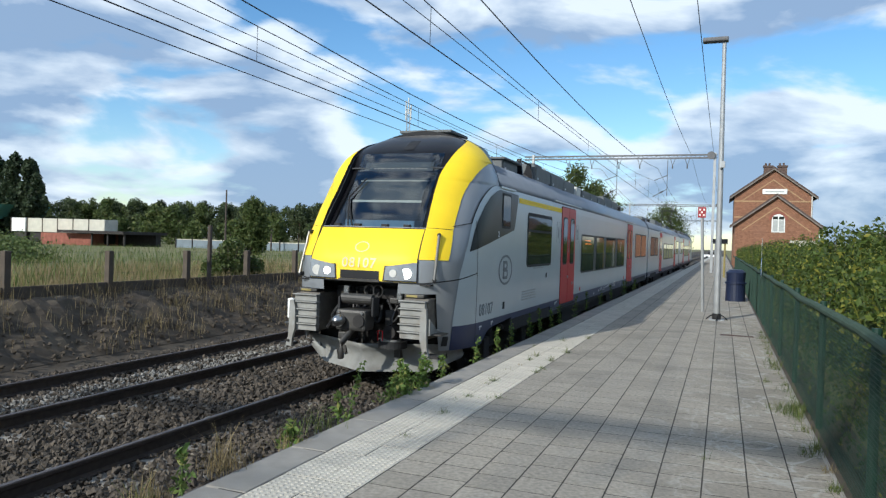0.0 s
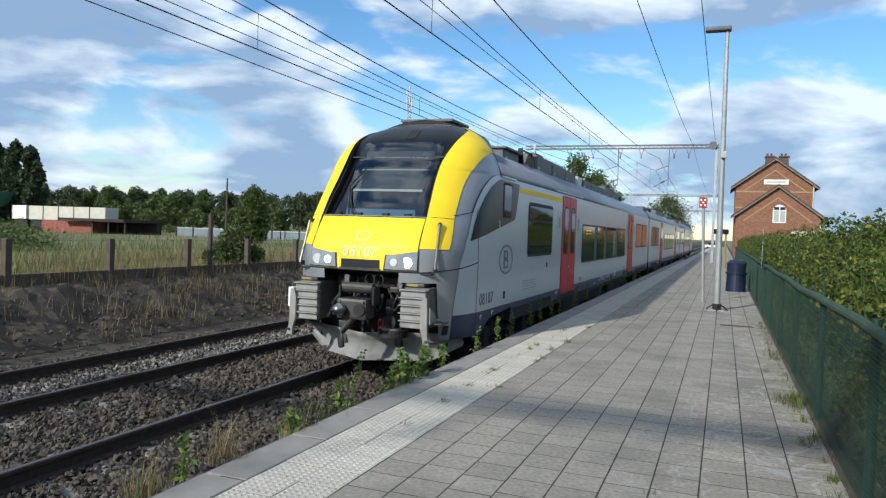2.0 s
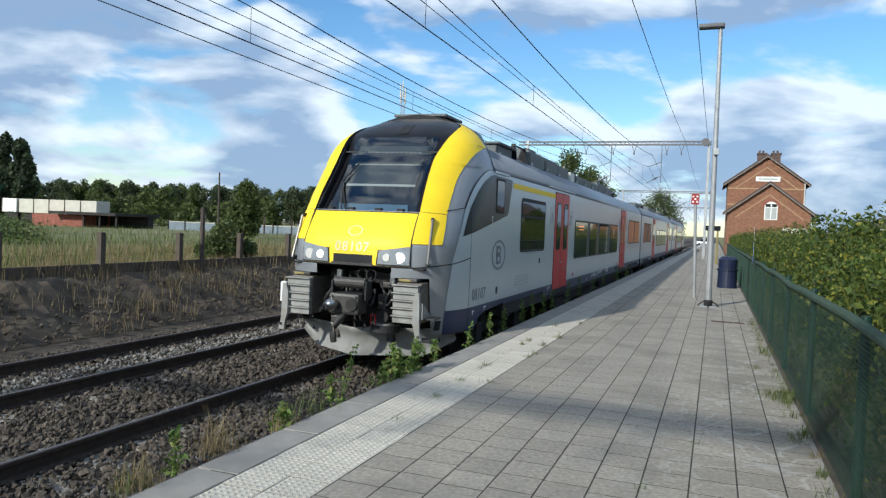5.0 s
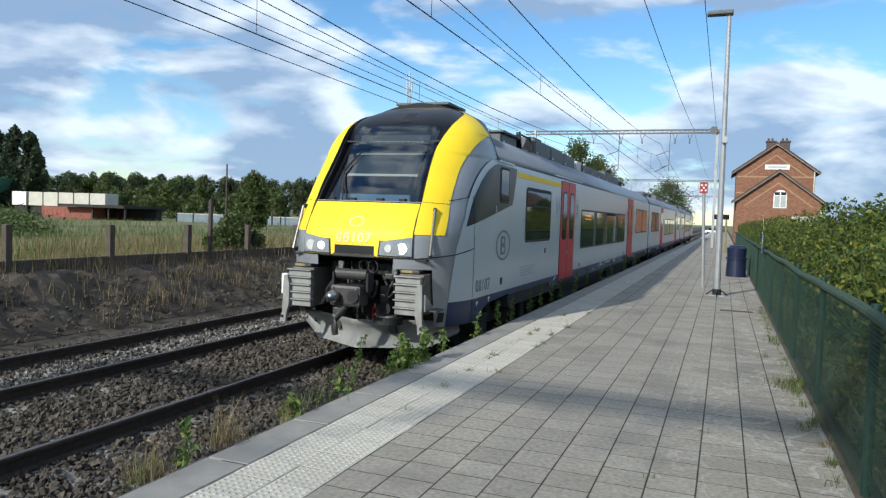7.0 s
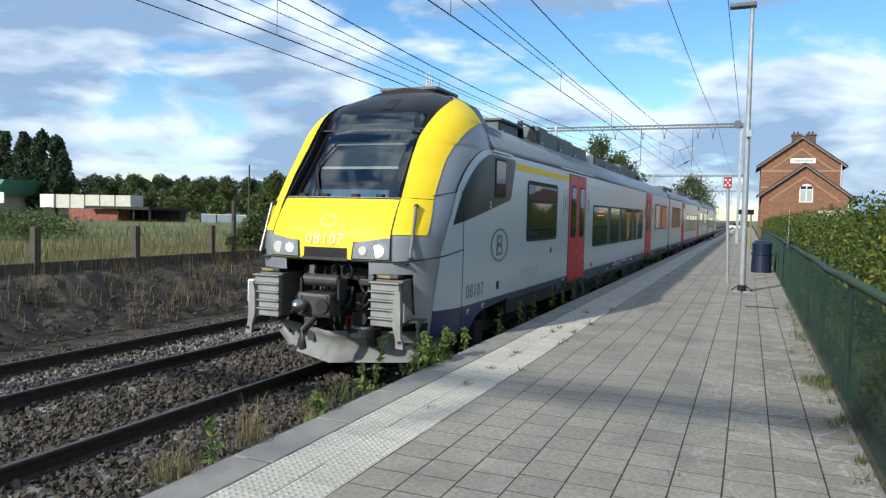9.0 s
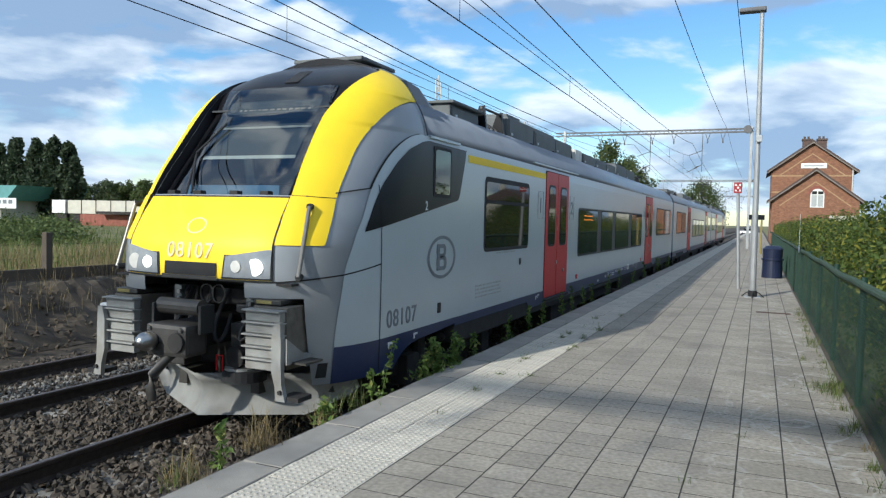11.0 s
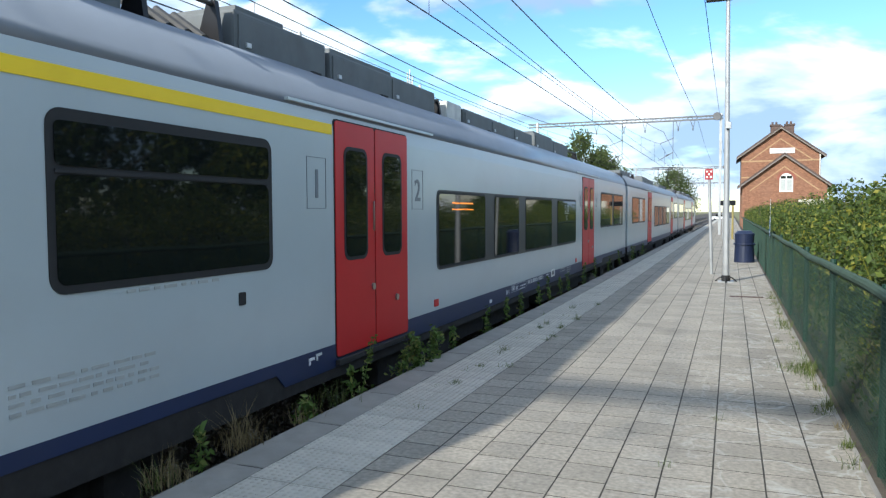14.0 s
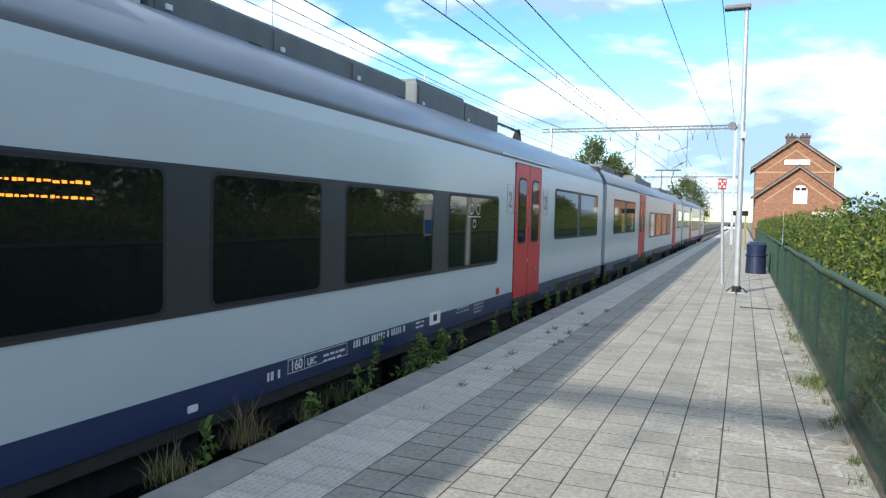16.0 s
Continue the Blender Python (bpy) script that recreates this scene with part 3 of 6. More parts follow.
def paving(pf):
    # slabs in ten columns of 0.3 m, each column shifted by a little
    W, Ls = 0.2995, 0.298
    x_first = -2.18
    me = slab_mesh("slab", W - 0.011, Ls - 0.013, 0.03, M["slab"], 0.0)
    V0 = np.array([v.co[:] for v in me.vertices])
    F0 = [list(p.vertices) for p in me.polygons]
    rest_v, rest_f = [], []
    count = 0
    for c in range(10):
        off = random.uniform(-0.08, 0.08)
        for r in range(-60, 640):
            x, y = x_first + (c + 0.5) * W, off + r * Ls
            dz = random.uniform(-0.0003, 0.0006)
            if 4.0 < y < 12.9 and count < 300:
                ob = new("slab", me)
                ob.parent = pf
                ob.location = (x, y, dz)
                ob.rotation_euler = (random.uniform(-0.001, 0.001), random.uniform(-0.001, 0.001), random.uniform(-0.008, 0.008))
                count += 1
            else:
                rest_f += [[i + len(rest_v) * len(V0) for i in f] for f in F0]
                rest_v.append(V0 + (x, y, dz))
    tagged(raw("paving_slabs", np.concatenate(rest_v), rest_f, M["slab"], pf), kind="stuff")
    # coping stones at the edge, one metre long
    cm = slab_mesh("coping_stone", 0.325, 0.992, 0.16, M["coping"], 0.012)
    for i in range(-18, 60):
        ob = new("coping_stone", cm)
        ob.parent = pf
        ob.location = (EDGE + 0.165, i + 0.3, random.uniform(0.001, 0.006))
    # tactile tiles with studs
    bm = B(-0.147, 0.147, -0.147, 0.147, -0.05, 0.0)
    for i in range(6):
        for j in range(6):
            x, y = -0.1225 + i * 0.049, -0.1225 + j * 0.049
            bmesh.ops.create_cone(bm, cap_ends=True, segments=6, radius1=0.015, radius2=0.009, depth=0.006, matrix=Matrix.Translation((x, y, 0.003)))
    tm = bpy.data.meshes.new("tactile_tile")
    bm.to_mesh(tm)
    bm.free()
    tm.materials.append(M["tactile"])
    for c in range(2):
        for r in range(130):
            ob = new("tactile_tile", tm)
            ob.parent = pf
            ob.location = (-2.78 + 0.15 + 0.3 * c, 2.0 + r * 0.3, random.uniform(0.0, 0.004))
    part("tactile_strip", B(-2.777, -2.183, -18, 1.845, -0.05, 0.001), M["tactile"], pf)
    part("tactile_strip", B(-2.777, -2.183, 41, 260, -0.05, 0.001), M["tactile"], pf)
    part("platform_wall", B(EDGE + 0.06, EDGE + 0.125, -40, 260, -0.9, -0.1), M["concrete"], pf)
    part("kerb", B(0.80, 0.83, -20, 120, -0.3, 0.012, bev=0.006), M["coping"], pf)
    part("soil_strip", B(0.83, 0.94, -20, 120, -0.3, 0.006), M["soil"], pf, "strip of dark soil along the fence")
    part("drain_cover", B(0.0, 0.60, 14.86, 15.04, -0.02, 0.006), M["iron"], pf, "rusty iron drain cover")


# ---- train ----
HALF = 1.39
PAN = 51.5
# half-width of the car and of the taller cab by height over rail; the cab's front line
SEC = [(0.0, 1.36), (0.9, 1.39), (2.95, 1.39), (3.1, 1.375), (3.2, 1.35), (3.35, 1.27), (3.47, 1.15), (3.56, 1.0), (3.62, 0.8), (3.66, 0.5), (3.67, 0.0)]
DOME = [(0.0, 1.36), (0.9, 1.39), (2.9, 1.39), (3.1, 1.375), (3.2, 1.358), (3.3, 1.33), (3.4, 1.285), (3.5, 1.22), (3.6, 1.135), (3.7, 1.03), (3.78, 0.92), (3.85, 0.80), (3.91, 0.67), (3.96, 0.52), (4.0, 0.37), (4.03, 0.2), (4.05, 0.0)]
FRONT = [(0.3, -6.85), (1.0, -7.0), (1.4, -7.065), (1.57, -7.08), (1.85, -7.065), (2.1, -6.95), (2.34, -6.78), (2.6, -6.60), (2.83, -6.42), (3.1, -6.21), (3.4, -5.93), (3.55, -5.76), (3.7, -5.54), (3.8, -5.36), (3.9, -5.12), (3.97, -4.92), (4.02, -4.75), (4.05, -4.65)]


SLOPES = {}


def curve(tab, x):
    """A smooth line through the table's points that does not overshoot."""
    key = tuple(tab)
    if key not in SLOPES:
        xs, ys = [a for a, _ in tab], [b for _, b in tab]
        d = [(ys[i + 1] - ys[i]) / (xs[i + 1] - xs[i]) for i in range(len(xs) - 1)]
        m = [d[0]] + [2 * a * b / (a + b) if a * b > 0 else 0.0 for a, b in zip(d, d[1:])] + [d[-1]]
        SLOPES[key] = (xs, ys, m)
    xs, ys, m = SLOPES[key]
    if x <= xs[0]:
        return ys[0]
    if x >= xs[-1]:
        return ys[-1]
    i = 0
    while x > xs[i + 1]:
        i += 1
    h = xs[i + 1] - xs[i]
    u = (x - xs[i]) / h
    return (2 * u ** 3 - 3 * u ** 2 + 1) * ys[i] + (u ** 3 - 2 * u ** 2 + u) * h * m[i] + (3 * u ** 2 - 2 * u ** 3) * ys[i + 1] + (u ** 3 - u ** 2) * h * m[i + 1]


def tail(z):
    """Where the cab's skin ends at that height."""
    return -4.0 if z <= 3.1 else curve([(3.1, -4.90), (3.47, -4.93), (3.87, -4.68), (4.05, -4.62)], z)


def plan(z):
    sc = curve(FRONT, z)
    return curve(DOME, z), sc, min(sc + 1.37, tail(z) - 0.02)


def nose(z, th):
    """A point of the cab's skin: height over rail; angle 0 is the front, 90 the side, 100 the cab's end."""
    w, sc, sb = plan(z)
    if abs(th) > 90:
        x, s = w, sb + (abs(th) - 90) / 10 * (tail(z) - sb)
    else:
        a = radians(min(abs(th), 89.999))
        x, s = w * math.sin(a) ** 0.5, sb - (sb - sc) * math.cos(a) ** 0.8
    return Vector((math.copysign(x, th), s, z))


def nose_n(z, th, off):
    p = nose(z, th)
    if not off:
        return p
    a = nose(z, max(-100, min(100, th + 0.6))) - nose(z, max(-100, min(100, th - 0.6)))
    lo, hi = z - 0.02, min(z + 0.02, 4.049)
    if lo < 3.1 < hi:
        lo = min(z, 3.1)
        hi = lo + 0.0 if z <= 3.1 else hi
        lo, hi = (z - 0.03, z) if z <= 3.1 else (z, z + 0.03)
    b = nose(hi, th) - nose(lo, th)
    n = a.cross(b)
    n.normalize()
    if n.dot(p - Vector((0, -4.0, 2.2))) < 0:
        n = -n
    return p + n * off


def th_of_x(z, x):
    w = max(curve(DOME, z), 1e-6)
    return math.degrees(math.asin(min(1, abs(x) / w) ** 2))


def th_of_s(z, s):
    w, sc, sb = plan(z)
    if s > sb:
        return 90 + 10 * min(1.0, (s - sb) / (tail(z) - sb))
    return math.degrees(math.acos(max(0.0, min(1.0, (sb - s) / (sb - sc))) ** 1.25))


def x_of_s(z, s):
    return nose(z, th_of_s(z, s)).x


def patch(z0, z1, lo, hi, off, nz=30, nt=16, bm=None):
    """A piece of skin between two heights and, at each height, two angles."""
    bm = bm or bmesh.new()
    rows = []
    for i in range(nz + 1):
        z = z0 + (z1 - z0) * i / nz
        a, b = lo(z), hi(z)
        rows.append([bm.verts.new(nose_n(z, a + (b - a) * j / nt, off(z, j / nt) if callable(off) else off)) for j in range(nt + 1)])
    made = []
    for r, q in zip(rows, rows[1:]):
        for j in range(nt):
            made.append(bm.faces.new((r[j], r[j + 1], q[j + 1], q[j])))
    bmesh.ops.recalc_face_normals(bm, faces=bm.faces[:])
    return bm


def side_panel(pts, x0, x1):
    return poly_prism(bmesh.new(), pts, "x", x0, x1)


def window_part(car, s0, s1, z0, z1, side, lower=None, panes=None):
    x = side * HALF
    w = part("window", side_panel(rounded(s0, s1, z0, z1, 0.10), x - side * 0.02, x + side * 0.006), M["pillar"] if panes else M["rubber"], car, "dark tinted window in a black rubber seal")
    for a, b in panes or [(s0 + 0.05, s1 - 0.05)]:
        if panes:
            part("pane_seal", side_panel(rounded(a - 0.03, b + 0.03, z0 + 0.02, z1 - 0.02, 0.08), x - side * 0.01, x + side * 0.0085), M["rubber"], w)
        lo = z0 + 0.05
        if lower:
            part("vent_pane", side_panel(rounded(a, b, lower + 0.03, z1 - 0.07, 0.04), x - side * 0.01, x + side * 0.012), M["glass"], w)
            part("pane", side_panel(rounded(a, b, lo, lower - 0.02, 0.06), x - side * 0.01, x + side * 0.009), M["glass"], w)
            part("vent_frame", B(*sorted((x, x + side * 0.014)), a, b, lower - 0.012, lower + 0.012), M["rubber"], w)
        else:
            part("pane", side_panel(rounded(a, b, lo, z1 - 0.05, 0.06), x - side * 0.01, x + side * 0.012), M["glass"], w)
    return w


def door_part(car, s0, s1, side):
    x = side * HALF
    d = part("door", side_panel(rounded(s0, s1, 0.80, 3.06, 0.05), x - side * 0.03, x + side * 0.004), M["seam"], car, "red double-leaf passenger door")
    mid = (s0 + s1) / 2
    for a, b in ((s0 + 0.015, mid - 0.012), (mid + 0.012, s1 - 0.015)):
        part("leaf", side_panel(rounded(a, b, 0.815, 3.045, 0.04), x - side * 0.02, x + side * 0.012), M["red"], d)
        c = (a + b) / 2
        part("leaf_seal", side_panel(rounded(c - 0.24, c + 0.24, 1.72, 2.82, 0.10), x - side * 0.01, x + side * 0.016), M["rubber"], d)
        part("leaf_pane", side_panel(rounded(c - 0.205, c + 0.205, 1.755, 2.785, 0.08), x - side * 0.01, x + side * 0.020), M["glass"], d)
    part("threshold", B(min(x - side * 0.05, x + side * 0.05), max(x - side * 0.05, x + side * 0.05), s0, s1, 0.745, 0.79), M["dark"], d)
    if side > 0:
        part("grab_strip", B(x + 0.01, x + 0.03, mid - 0.05, mid - 0.035, 2.0, 2.3), M["chrome"], d)
        for dy, zz in ((-0.06, 1.42), (0.5, 1.25)):
            part("door_button", T((x + 0.005, mid + dy, zz), (x + 0.03, mid + dy, zz), 0.035, 14), M["chrome"], d)
    part("drip_rail", B(min(x - side * 0.02, x + side * 0.02), max(x - side * 0.02, x + side * 0.02), s0 - 0.75, s1 + 0.75, 3.125, 3.15), M["body"], d)
    return d


def shell(s0, s1, z_lo=0.9, z_hi=3.1):
    """Side walls of a car as a hollow section, closed at the ends."""
    prof = [(z, w) for z, w in SEC if z_lo < z < z_hi]
    prof = [(z_lo, curve(SEC, z_lo))] + prof + [(z_hi, curve(SEC, z_hi))]
    pts = [(w, z) for z, w in prof] + [(-w, z) for z, w in prof[::-1]]
    return poly_prism(bmesh.new(), pts, "y", s0, s1)


def roof_shell(s0, s1):
    prof = [(3.1, 1.375)] + [(z, w) for z, w in SEC if z > 3.1]
    pts = [(w, z) for z, w in prof] + [(-w, z) for z, w in prof[::-1][1:]]
    bm = poly_prism(bmesh.new(), pts, "y", s0, s1)
    bm.normal_update()
    for fc in bm.faces:
        fc.smooth = abs(fc.normal.y) < 0.5 and fc.normal.z > -0.5
    return bm


def skirt(s0, s1, arches):
    """Blue lower skirt with wheel openings."""
    pts = [(s0, 0.93)]
    bottom = []
    x = s0
    for a, b in arches:
        bottom += [(x, 0.72), (a - 0.12, 0.72), (a, 0.84), (b, 0.84), (b + 0.12, 0.72)]
        x = b + 0.13
    bottom += [(s1, 0.72)]
    if arches and arches[0][0] - 0.12 <= s0:
        bottom = bottom[2:]
        bottom[0] = (s0, 0.84)
    return pts, bottom


def roof_boxes(car, items):
    for s0, s1, w, z1, kind in items:
        z0 = 3.45
        if kind == "frame":
            e = part("roof_frame", B(-w + 0.1, w - 0.25, s0, s1, z0, 3.62), M["dark"], car, "open frame with pipework on the roof")
            for y in (s0 + 0.04, s1 - 0.04):
                bm = bmesh.new()
                poly_prism(bm, [(w - 0.3, z0), (w, z0), (w - 0.06, z1), (w - 0.14, z1)], "y", y - 0.025, y + 0.025)
                part("frame_bracket", bm, M["black"], e)
            for k in range(4):
                y = s0 + 0.15 + (s1 - s0 - 0.3) * k / 3
                part("frame_pipe", T((w - 0.1, y, 3.6), (w - 0.5, y + 0.1, z1 - 0.08), 0.035, 8), M["steel"], e)
            part("frame_rail", T((w - 0.1, s0, z1 - 0.03), (w - 0.1, s1, z1 - 0.03), 0.022, 8), M["steel"], e)
            part("tank", T((0, s0 + 0.1, 3.7), (0, s1 - 0.1, 3.7), 0.16, 14), M["pale"], e)
            continue
        m = M["pale"] if kind == "pale" else M["box"]
        e = part("roof_box", B(-w, w, s0, s1, z0, z1, bev=0.025), m, car, "weathered grey roof equipment box")
        n = max(1, int((s1 - s0) / 1.15))
        for i in range(n):
            a, b = s0 + (s1 - s0) * i / n, s0 + (s1 - s0) * (i + 1) / n
            if kind != "pale":
                part("box_hatch", B(w - 0.005, w + 0.012, a + 0.05, b - 0.05, 3.56, z1 - 0.04, bev=0.005), m, e)
                part("hatch_latch", B(w + 0.01, w + 0.028, a + 0.14, a + 0.20, 3.60, 3.64), M["white_print"], e)
                if i % 2 == 0:
                    part("hatch_lug", B(w - 0.02, w + 0.07, b - 0.35, b - 0.2, 3.54, 3.57), M["dark"], e)
        if kind == "step":
            part("box_top", B(-w + 0.06, w - 0.06, s0 + 0.1, s0 + (s1 - s0) * 0.55, z1, z1 + 0.06, bev=0.01), M["box"], e)
            part("lifting_eye", T((w - 0.05, s1 - 0.4, z1), (w - 0.05, s1 - 0.4, z1 + 0.05), 0.02, 8), M["pale"], e)


def bogie(train, s):
    b = part("bogie_frame", B(-1.1, 1.1, s - 1.5, s + 1.5, 0.35, 0.62, bev=0.05), M["dark"], train)
    for y in (s - 1.2, s + 1.2):
        for x in (-1, 1):
            part("axle_box", B(min(x * 1.0, x * 1.22), max(x * 1.0, x * 1.22), y - 0.16, y + 0.16, 0.25, 0.6, bev=0.03), M["dark"], b)
            part("spring", T((x * 1.12, y + 0.3, 0.45), (x * 1.12, y + 0.3, 0.8), 0.09, 12), M["dark"], b)
    part("damper", T((1.22, s - 0.5, 0.7), (1.22, s + 0.5, 0.55), 0.05), M["steel"], b)


WHEELS = []


def wheelset(train, s):
    bm = bmesh.new()
    for x in (-0.75, 0.75):
        tube(bm, (x - 0.065, 0, 0), (x + 0.065, 0, 0), 0.42, 28)
        tube(bm, (x - 0.09, 0, 0), (x + 0.09, 0, 0), 0.12, 12)
        for k in range(4):
            a = k * math.pi / 2
            tube(bm, (x - 0.08, 0.26 * math.cos(a), 0.26 * math.sin(a)), (x + 0.08, 0.26 * math.cos(a), 0.26 * math.sin(a)), 0.03, 8)
    tube(bm, (-0.75, 0, 0), (0.75, 0, 0), 0.09, 12)
    w = part("wheelset", bm, M["steel"], train, "dull steel wheels on an axle")
    WHEELS.append((w, (0, s, 0.42)))


def car_sides(car, s0, s1, doors, windows, arches, both=True):
    for side in (1, -1) if both else (1,):
        x = side * HALF
        for d in doors:
            door_part(car, d, d + 1.63, side)
        for a, b, z0, z1, lower, split in windows:
            window_part(car, a, b, z0, z1, side, lower, split)
        top, bottom = skirt(s0, s1, arches)
        part("skirt", side_panel([(s0, 0.945), *bottom, (s1, 0.945)], x - side * 0.06, x + side * 0.002), M["blue"], car, "dark blue lower skirt")


def cab(train, flip):
    """The rounded driving end; flip turns it for the train's tail."""
    scr = [(2.34, 0.845), (2.5, 0.835), (2.7, 0.82), (2.9, 0.805), (3.1, 0.80), (3.3, 0.825), (3.5, 0.86), (3.65, 0.875), (3.75, 0.86), (3.82, 0.81), (3.86, 0.74), (3.92, 0.60), (4.05, 0.0)]
    # how far the yellow arches stand proud of the windscreen at their inner rim
    fin = [(2.335, 0.02), (2.45, 0.03), (2.7, 0.042), (2.9, 0.046), (3.1, 0.046), (3.3, 0.04), (3.5, 0.032), (3.65, 0.025), (3.75, 0.02), (3.86, 0.01)]
    # the windscreen lies back behind the front panel and the arches
    sunk = [(2.35, -0.10), (3.3, -0.10), (3.45, -0.055), (3.6, 0.0), (3.7, 0.008), (4.05, 0.008)]
    deep = lambda d: (lambda z, u: curve(sunk, z) + d)
    glz = [(2.34, 0.755), (3.25, 0.70)]
    ylw = [(1.5, -6.88), (1.9, -6.68), (2.4, -6.41), (2.7, -6.20), (2.92, -6.02), (3.06, -5.87), (3.2, -5.70), (3.3, -5.54), (3.37, -5.38), (3.42, -5.22), (3.455, -5.08), (3.47, -4.93)]
    msk = [(0.6, -6.54), (0.99, -6.55), (1.62, -6.49), (2.0, -6.33), (2.13, -6.24), (2.46, -6.04), (2.68, -5.85), (2.89, -5.6), (3.05, -5.29), (3.1, -5.08)]
    wheel = [(0.6, -5.65), (0.78, -5.35), (0.84, -4.9), (0.86, -4.0), (1.5, -4.0)]
    at = lambda tab, z: th_of_x(z, curve(tab, z))
    end = lambda z: 100
    # shell with the windscreen opening and the coupler recess left free
    bm = bmesh.new()
    patch(1.57, 2.36, lambda z: -100, end, 0, 26, 90, bm)
    patch(3.62, 4.049, lambda z: -100, end, 0, 40, 90, bm)
    for sg in (1, -1):
        patch(2.36, 3.62, lambda z: sg * at(scr, z), lambda z: sg * 100, 0, 50, 50, bm)
        patch(1.42, 1.57, lambda z: sg * th_of_x(z, 0.60), lambda z: sg * 100, 0, 6, 40, bm)
        patch(0.6, 1.42, lambda z: sg * th_of_x(z, 1.09), lambda z: sg * th_of_s(z, curve(wheel, z)), 0, 30, 30, bm)
    c = part("cab", bm, M["mask"], train, "silver-grey cab shell of the driving end", True)
    part("dome_back", poly_prism(bmesh.new(), [(w, z) for z, w in DOME if z >= 3.1] + [(-w, z) for z, w in DOME[::-1] if z >= 3.1], "y", -4.95, -4.91), M["black"], c)
    # black surround and clear windscreen
    for sg in (1, -1):
        part("windscreen_frame", patch(2.36, 3.26, lambda z: sg * at(glz, z), lambda z: sg * at(scr, z), deep(0.0), 24, 8), M["black"], c, "", True)
    part("roof_cap", patch(3.26, 4.045, lambda z: -at(scr, z), lambda z: at(scr, z), deep(0.0), 40, 30), M["black"], c, "glossy black cap above the windscreen", True)
    ws = part("windscreen", patch(2.36, 3.56, lambda z: -th_of_x(z, curve(glz, z) + 0.02), lambda z: th_of_x(z, curve(glz, z) + 0.02), deep(0.014), 30, 24), M["clear"], c, "raked clear windscreen", True)
    part("windscreen_ledge", patch(2.338, 2.362, lambda z: -th_of_x(z, 0.85), lambda z: th_of_x(z, 0.85), lambda z, u: 0.011 - 0.113 * (z - 2.338) / 0.024, 2, 24), M["rubber"], c)
    # what shows behind the windscreen
    part("cab_lining", B(-1.0, 1.0, -5.7, -5.6, 1.9, 3.4), M["cabin"], c)
    part("cab_ceiling", B(-0.9, 0.9, -5.9, -5.0, 3.3, 3.32), M["cabin"], c)
    part("dashboard", B(-1.0, 1.0, -6.66, -5.7, 2.2, 2.36), M["cabin"], c)
    part("roller_blind", patch(2.86, 3.24, lambda z: -th_of_x(z, 0.58), lambda z: th_of_x(z, 0.58), -0.15, 4, 12), M["blind"], c, "grey roller blind half drawn")
    part("blind_rail", patch(3.175, 3.20, lambda z: -th_of_x(z, 0.60), lambda z: th_of_x(z, 0.60), -0.135, 2, 12), M["pale"], c, "pale blind rail")
    part("blind_rail", patch(2.825, 2.86, lambda z: -th_of_x(z, 0.60), lambda z: th_of_x(z, 0.60), -0.135, 2, 12), M["white"], c, "pale blind rail")
    part("desk_cover", B(-0.55, 0.6, -6.56, -6.3, 2.365, 2.46), M["desk"], c, "pale blue sheet on the driving desk")
    # yellow front panel, arches and cheeks
    pw = lambda z: th_of_x(z, 0.835 + 0.02 * (2.34 - z) / 0.77)
    part("front_panel", patch(1.58, 2.335, lambda z: -pw(z), pw, 0.012, 16, 30), M["yellow"], c, "bright yellow front panel", True)
    for sg in (1, -1):
        f = lambda z: sg * th_of_x(z, curve(scr, z) + 0.006)
        g = lambda z: sg * (th_of_s(z, curve(ylw, z)) if z < 3.47 else 100)
        rise = lambda z, u: 0.012 + curve(fin, z) * (1 - u) ** 1.3
        bm = patch(2.345, 3.47, f, g, rise, 50, 20)
        patch(3.47, 3.86, f, lambda z: sg * 100, rise, 24, 20, bm)
        part("yellow_arch", bm, M["yellow"], c, "yellow arch round the windscreen", True)
        part("arch_wall", patch(2.345, 3.86, f, f, lambda z, u: curve(sunk, z) * (1 - u) + (0.0115 + curve(fin, z)) * u, 60, 4), M["black"], c, "black inner face of the arch", True)
        part("yellow_cheek", patch(1.90, 2.335, lambda z: sg * (th_of_x(z, 0.85 + 0.02 * (2.34 - z) / 0.77)), g, lambda z, u: 0.012 + 0.03 * max(0.0, (z - 2.1) / 0.235) * (1 - u), 14, 14), M["yellow"], c, "", True)
        # pale side behind the mask, blue foot
        ms = lambda z: sg * th_of_s(z, curve(msk, z))
        part("side_skin", patch(0.95, 3.099, ms, lambda z: sg * 100, 0.008, 70, 30), M["body"], c, "pale grey cab side", True)
        part("lower_skin", patch(0.60, 0.95, ms, lambda z: sg * th_of_s(z, curve(wheel, z)), 0.008, 14, 30), M["blue"], c, "dark blue foot of the cab side", True)
        part("mask_seam", patch(2.45, 3.099, lambda z: sg * th_of_s(z, curve(msk, z) - 0.03), lambda z: sg * th_of_s(z, curve(msk, z)), 0.010, 40, 2), M["seam"], c, "", True)
        part("dome_seam", patch(3.101, 3.84, lambda z: sg * th_of_s(z, tail(z) - 0.035), lambda z: sg * 100, 0.014, 24, 3), M["seam"], c, "", True)
        # headlight cluster with its slanted top
        hi = lambda z: sg * th_of_x(z, 0.862)
        hl = part("headlight", patch(1.585, 1.80, lambda z: sg * th_of_x(z, 0.37 + 0.10 * (z - 1.585)), hi, 0.020, 8, 12), M["seam"], c, "headlight unit behind clear glass", True)
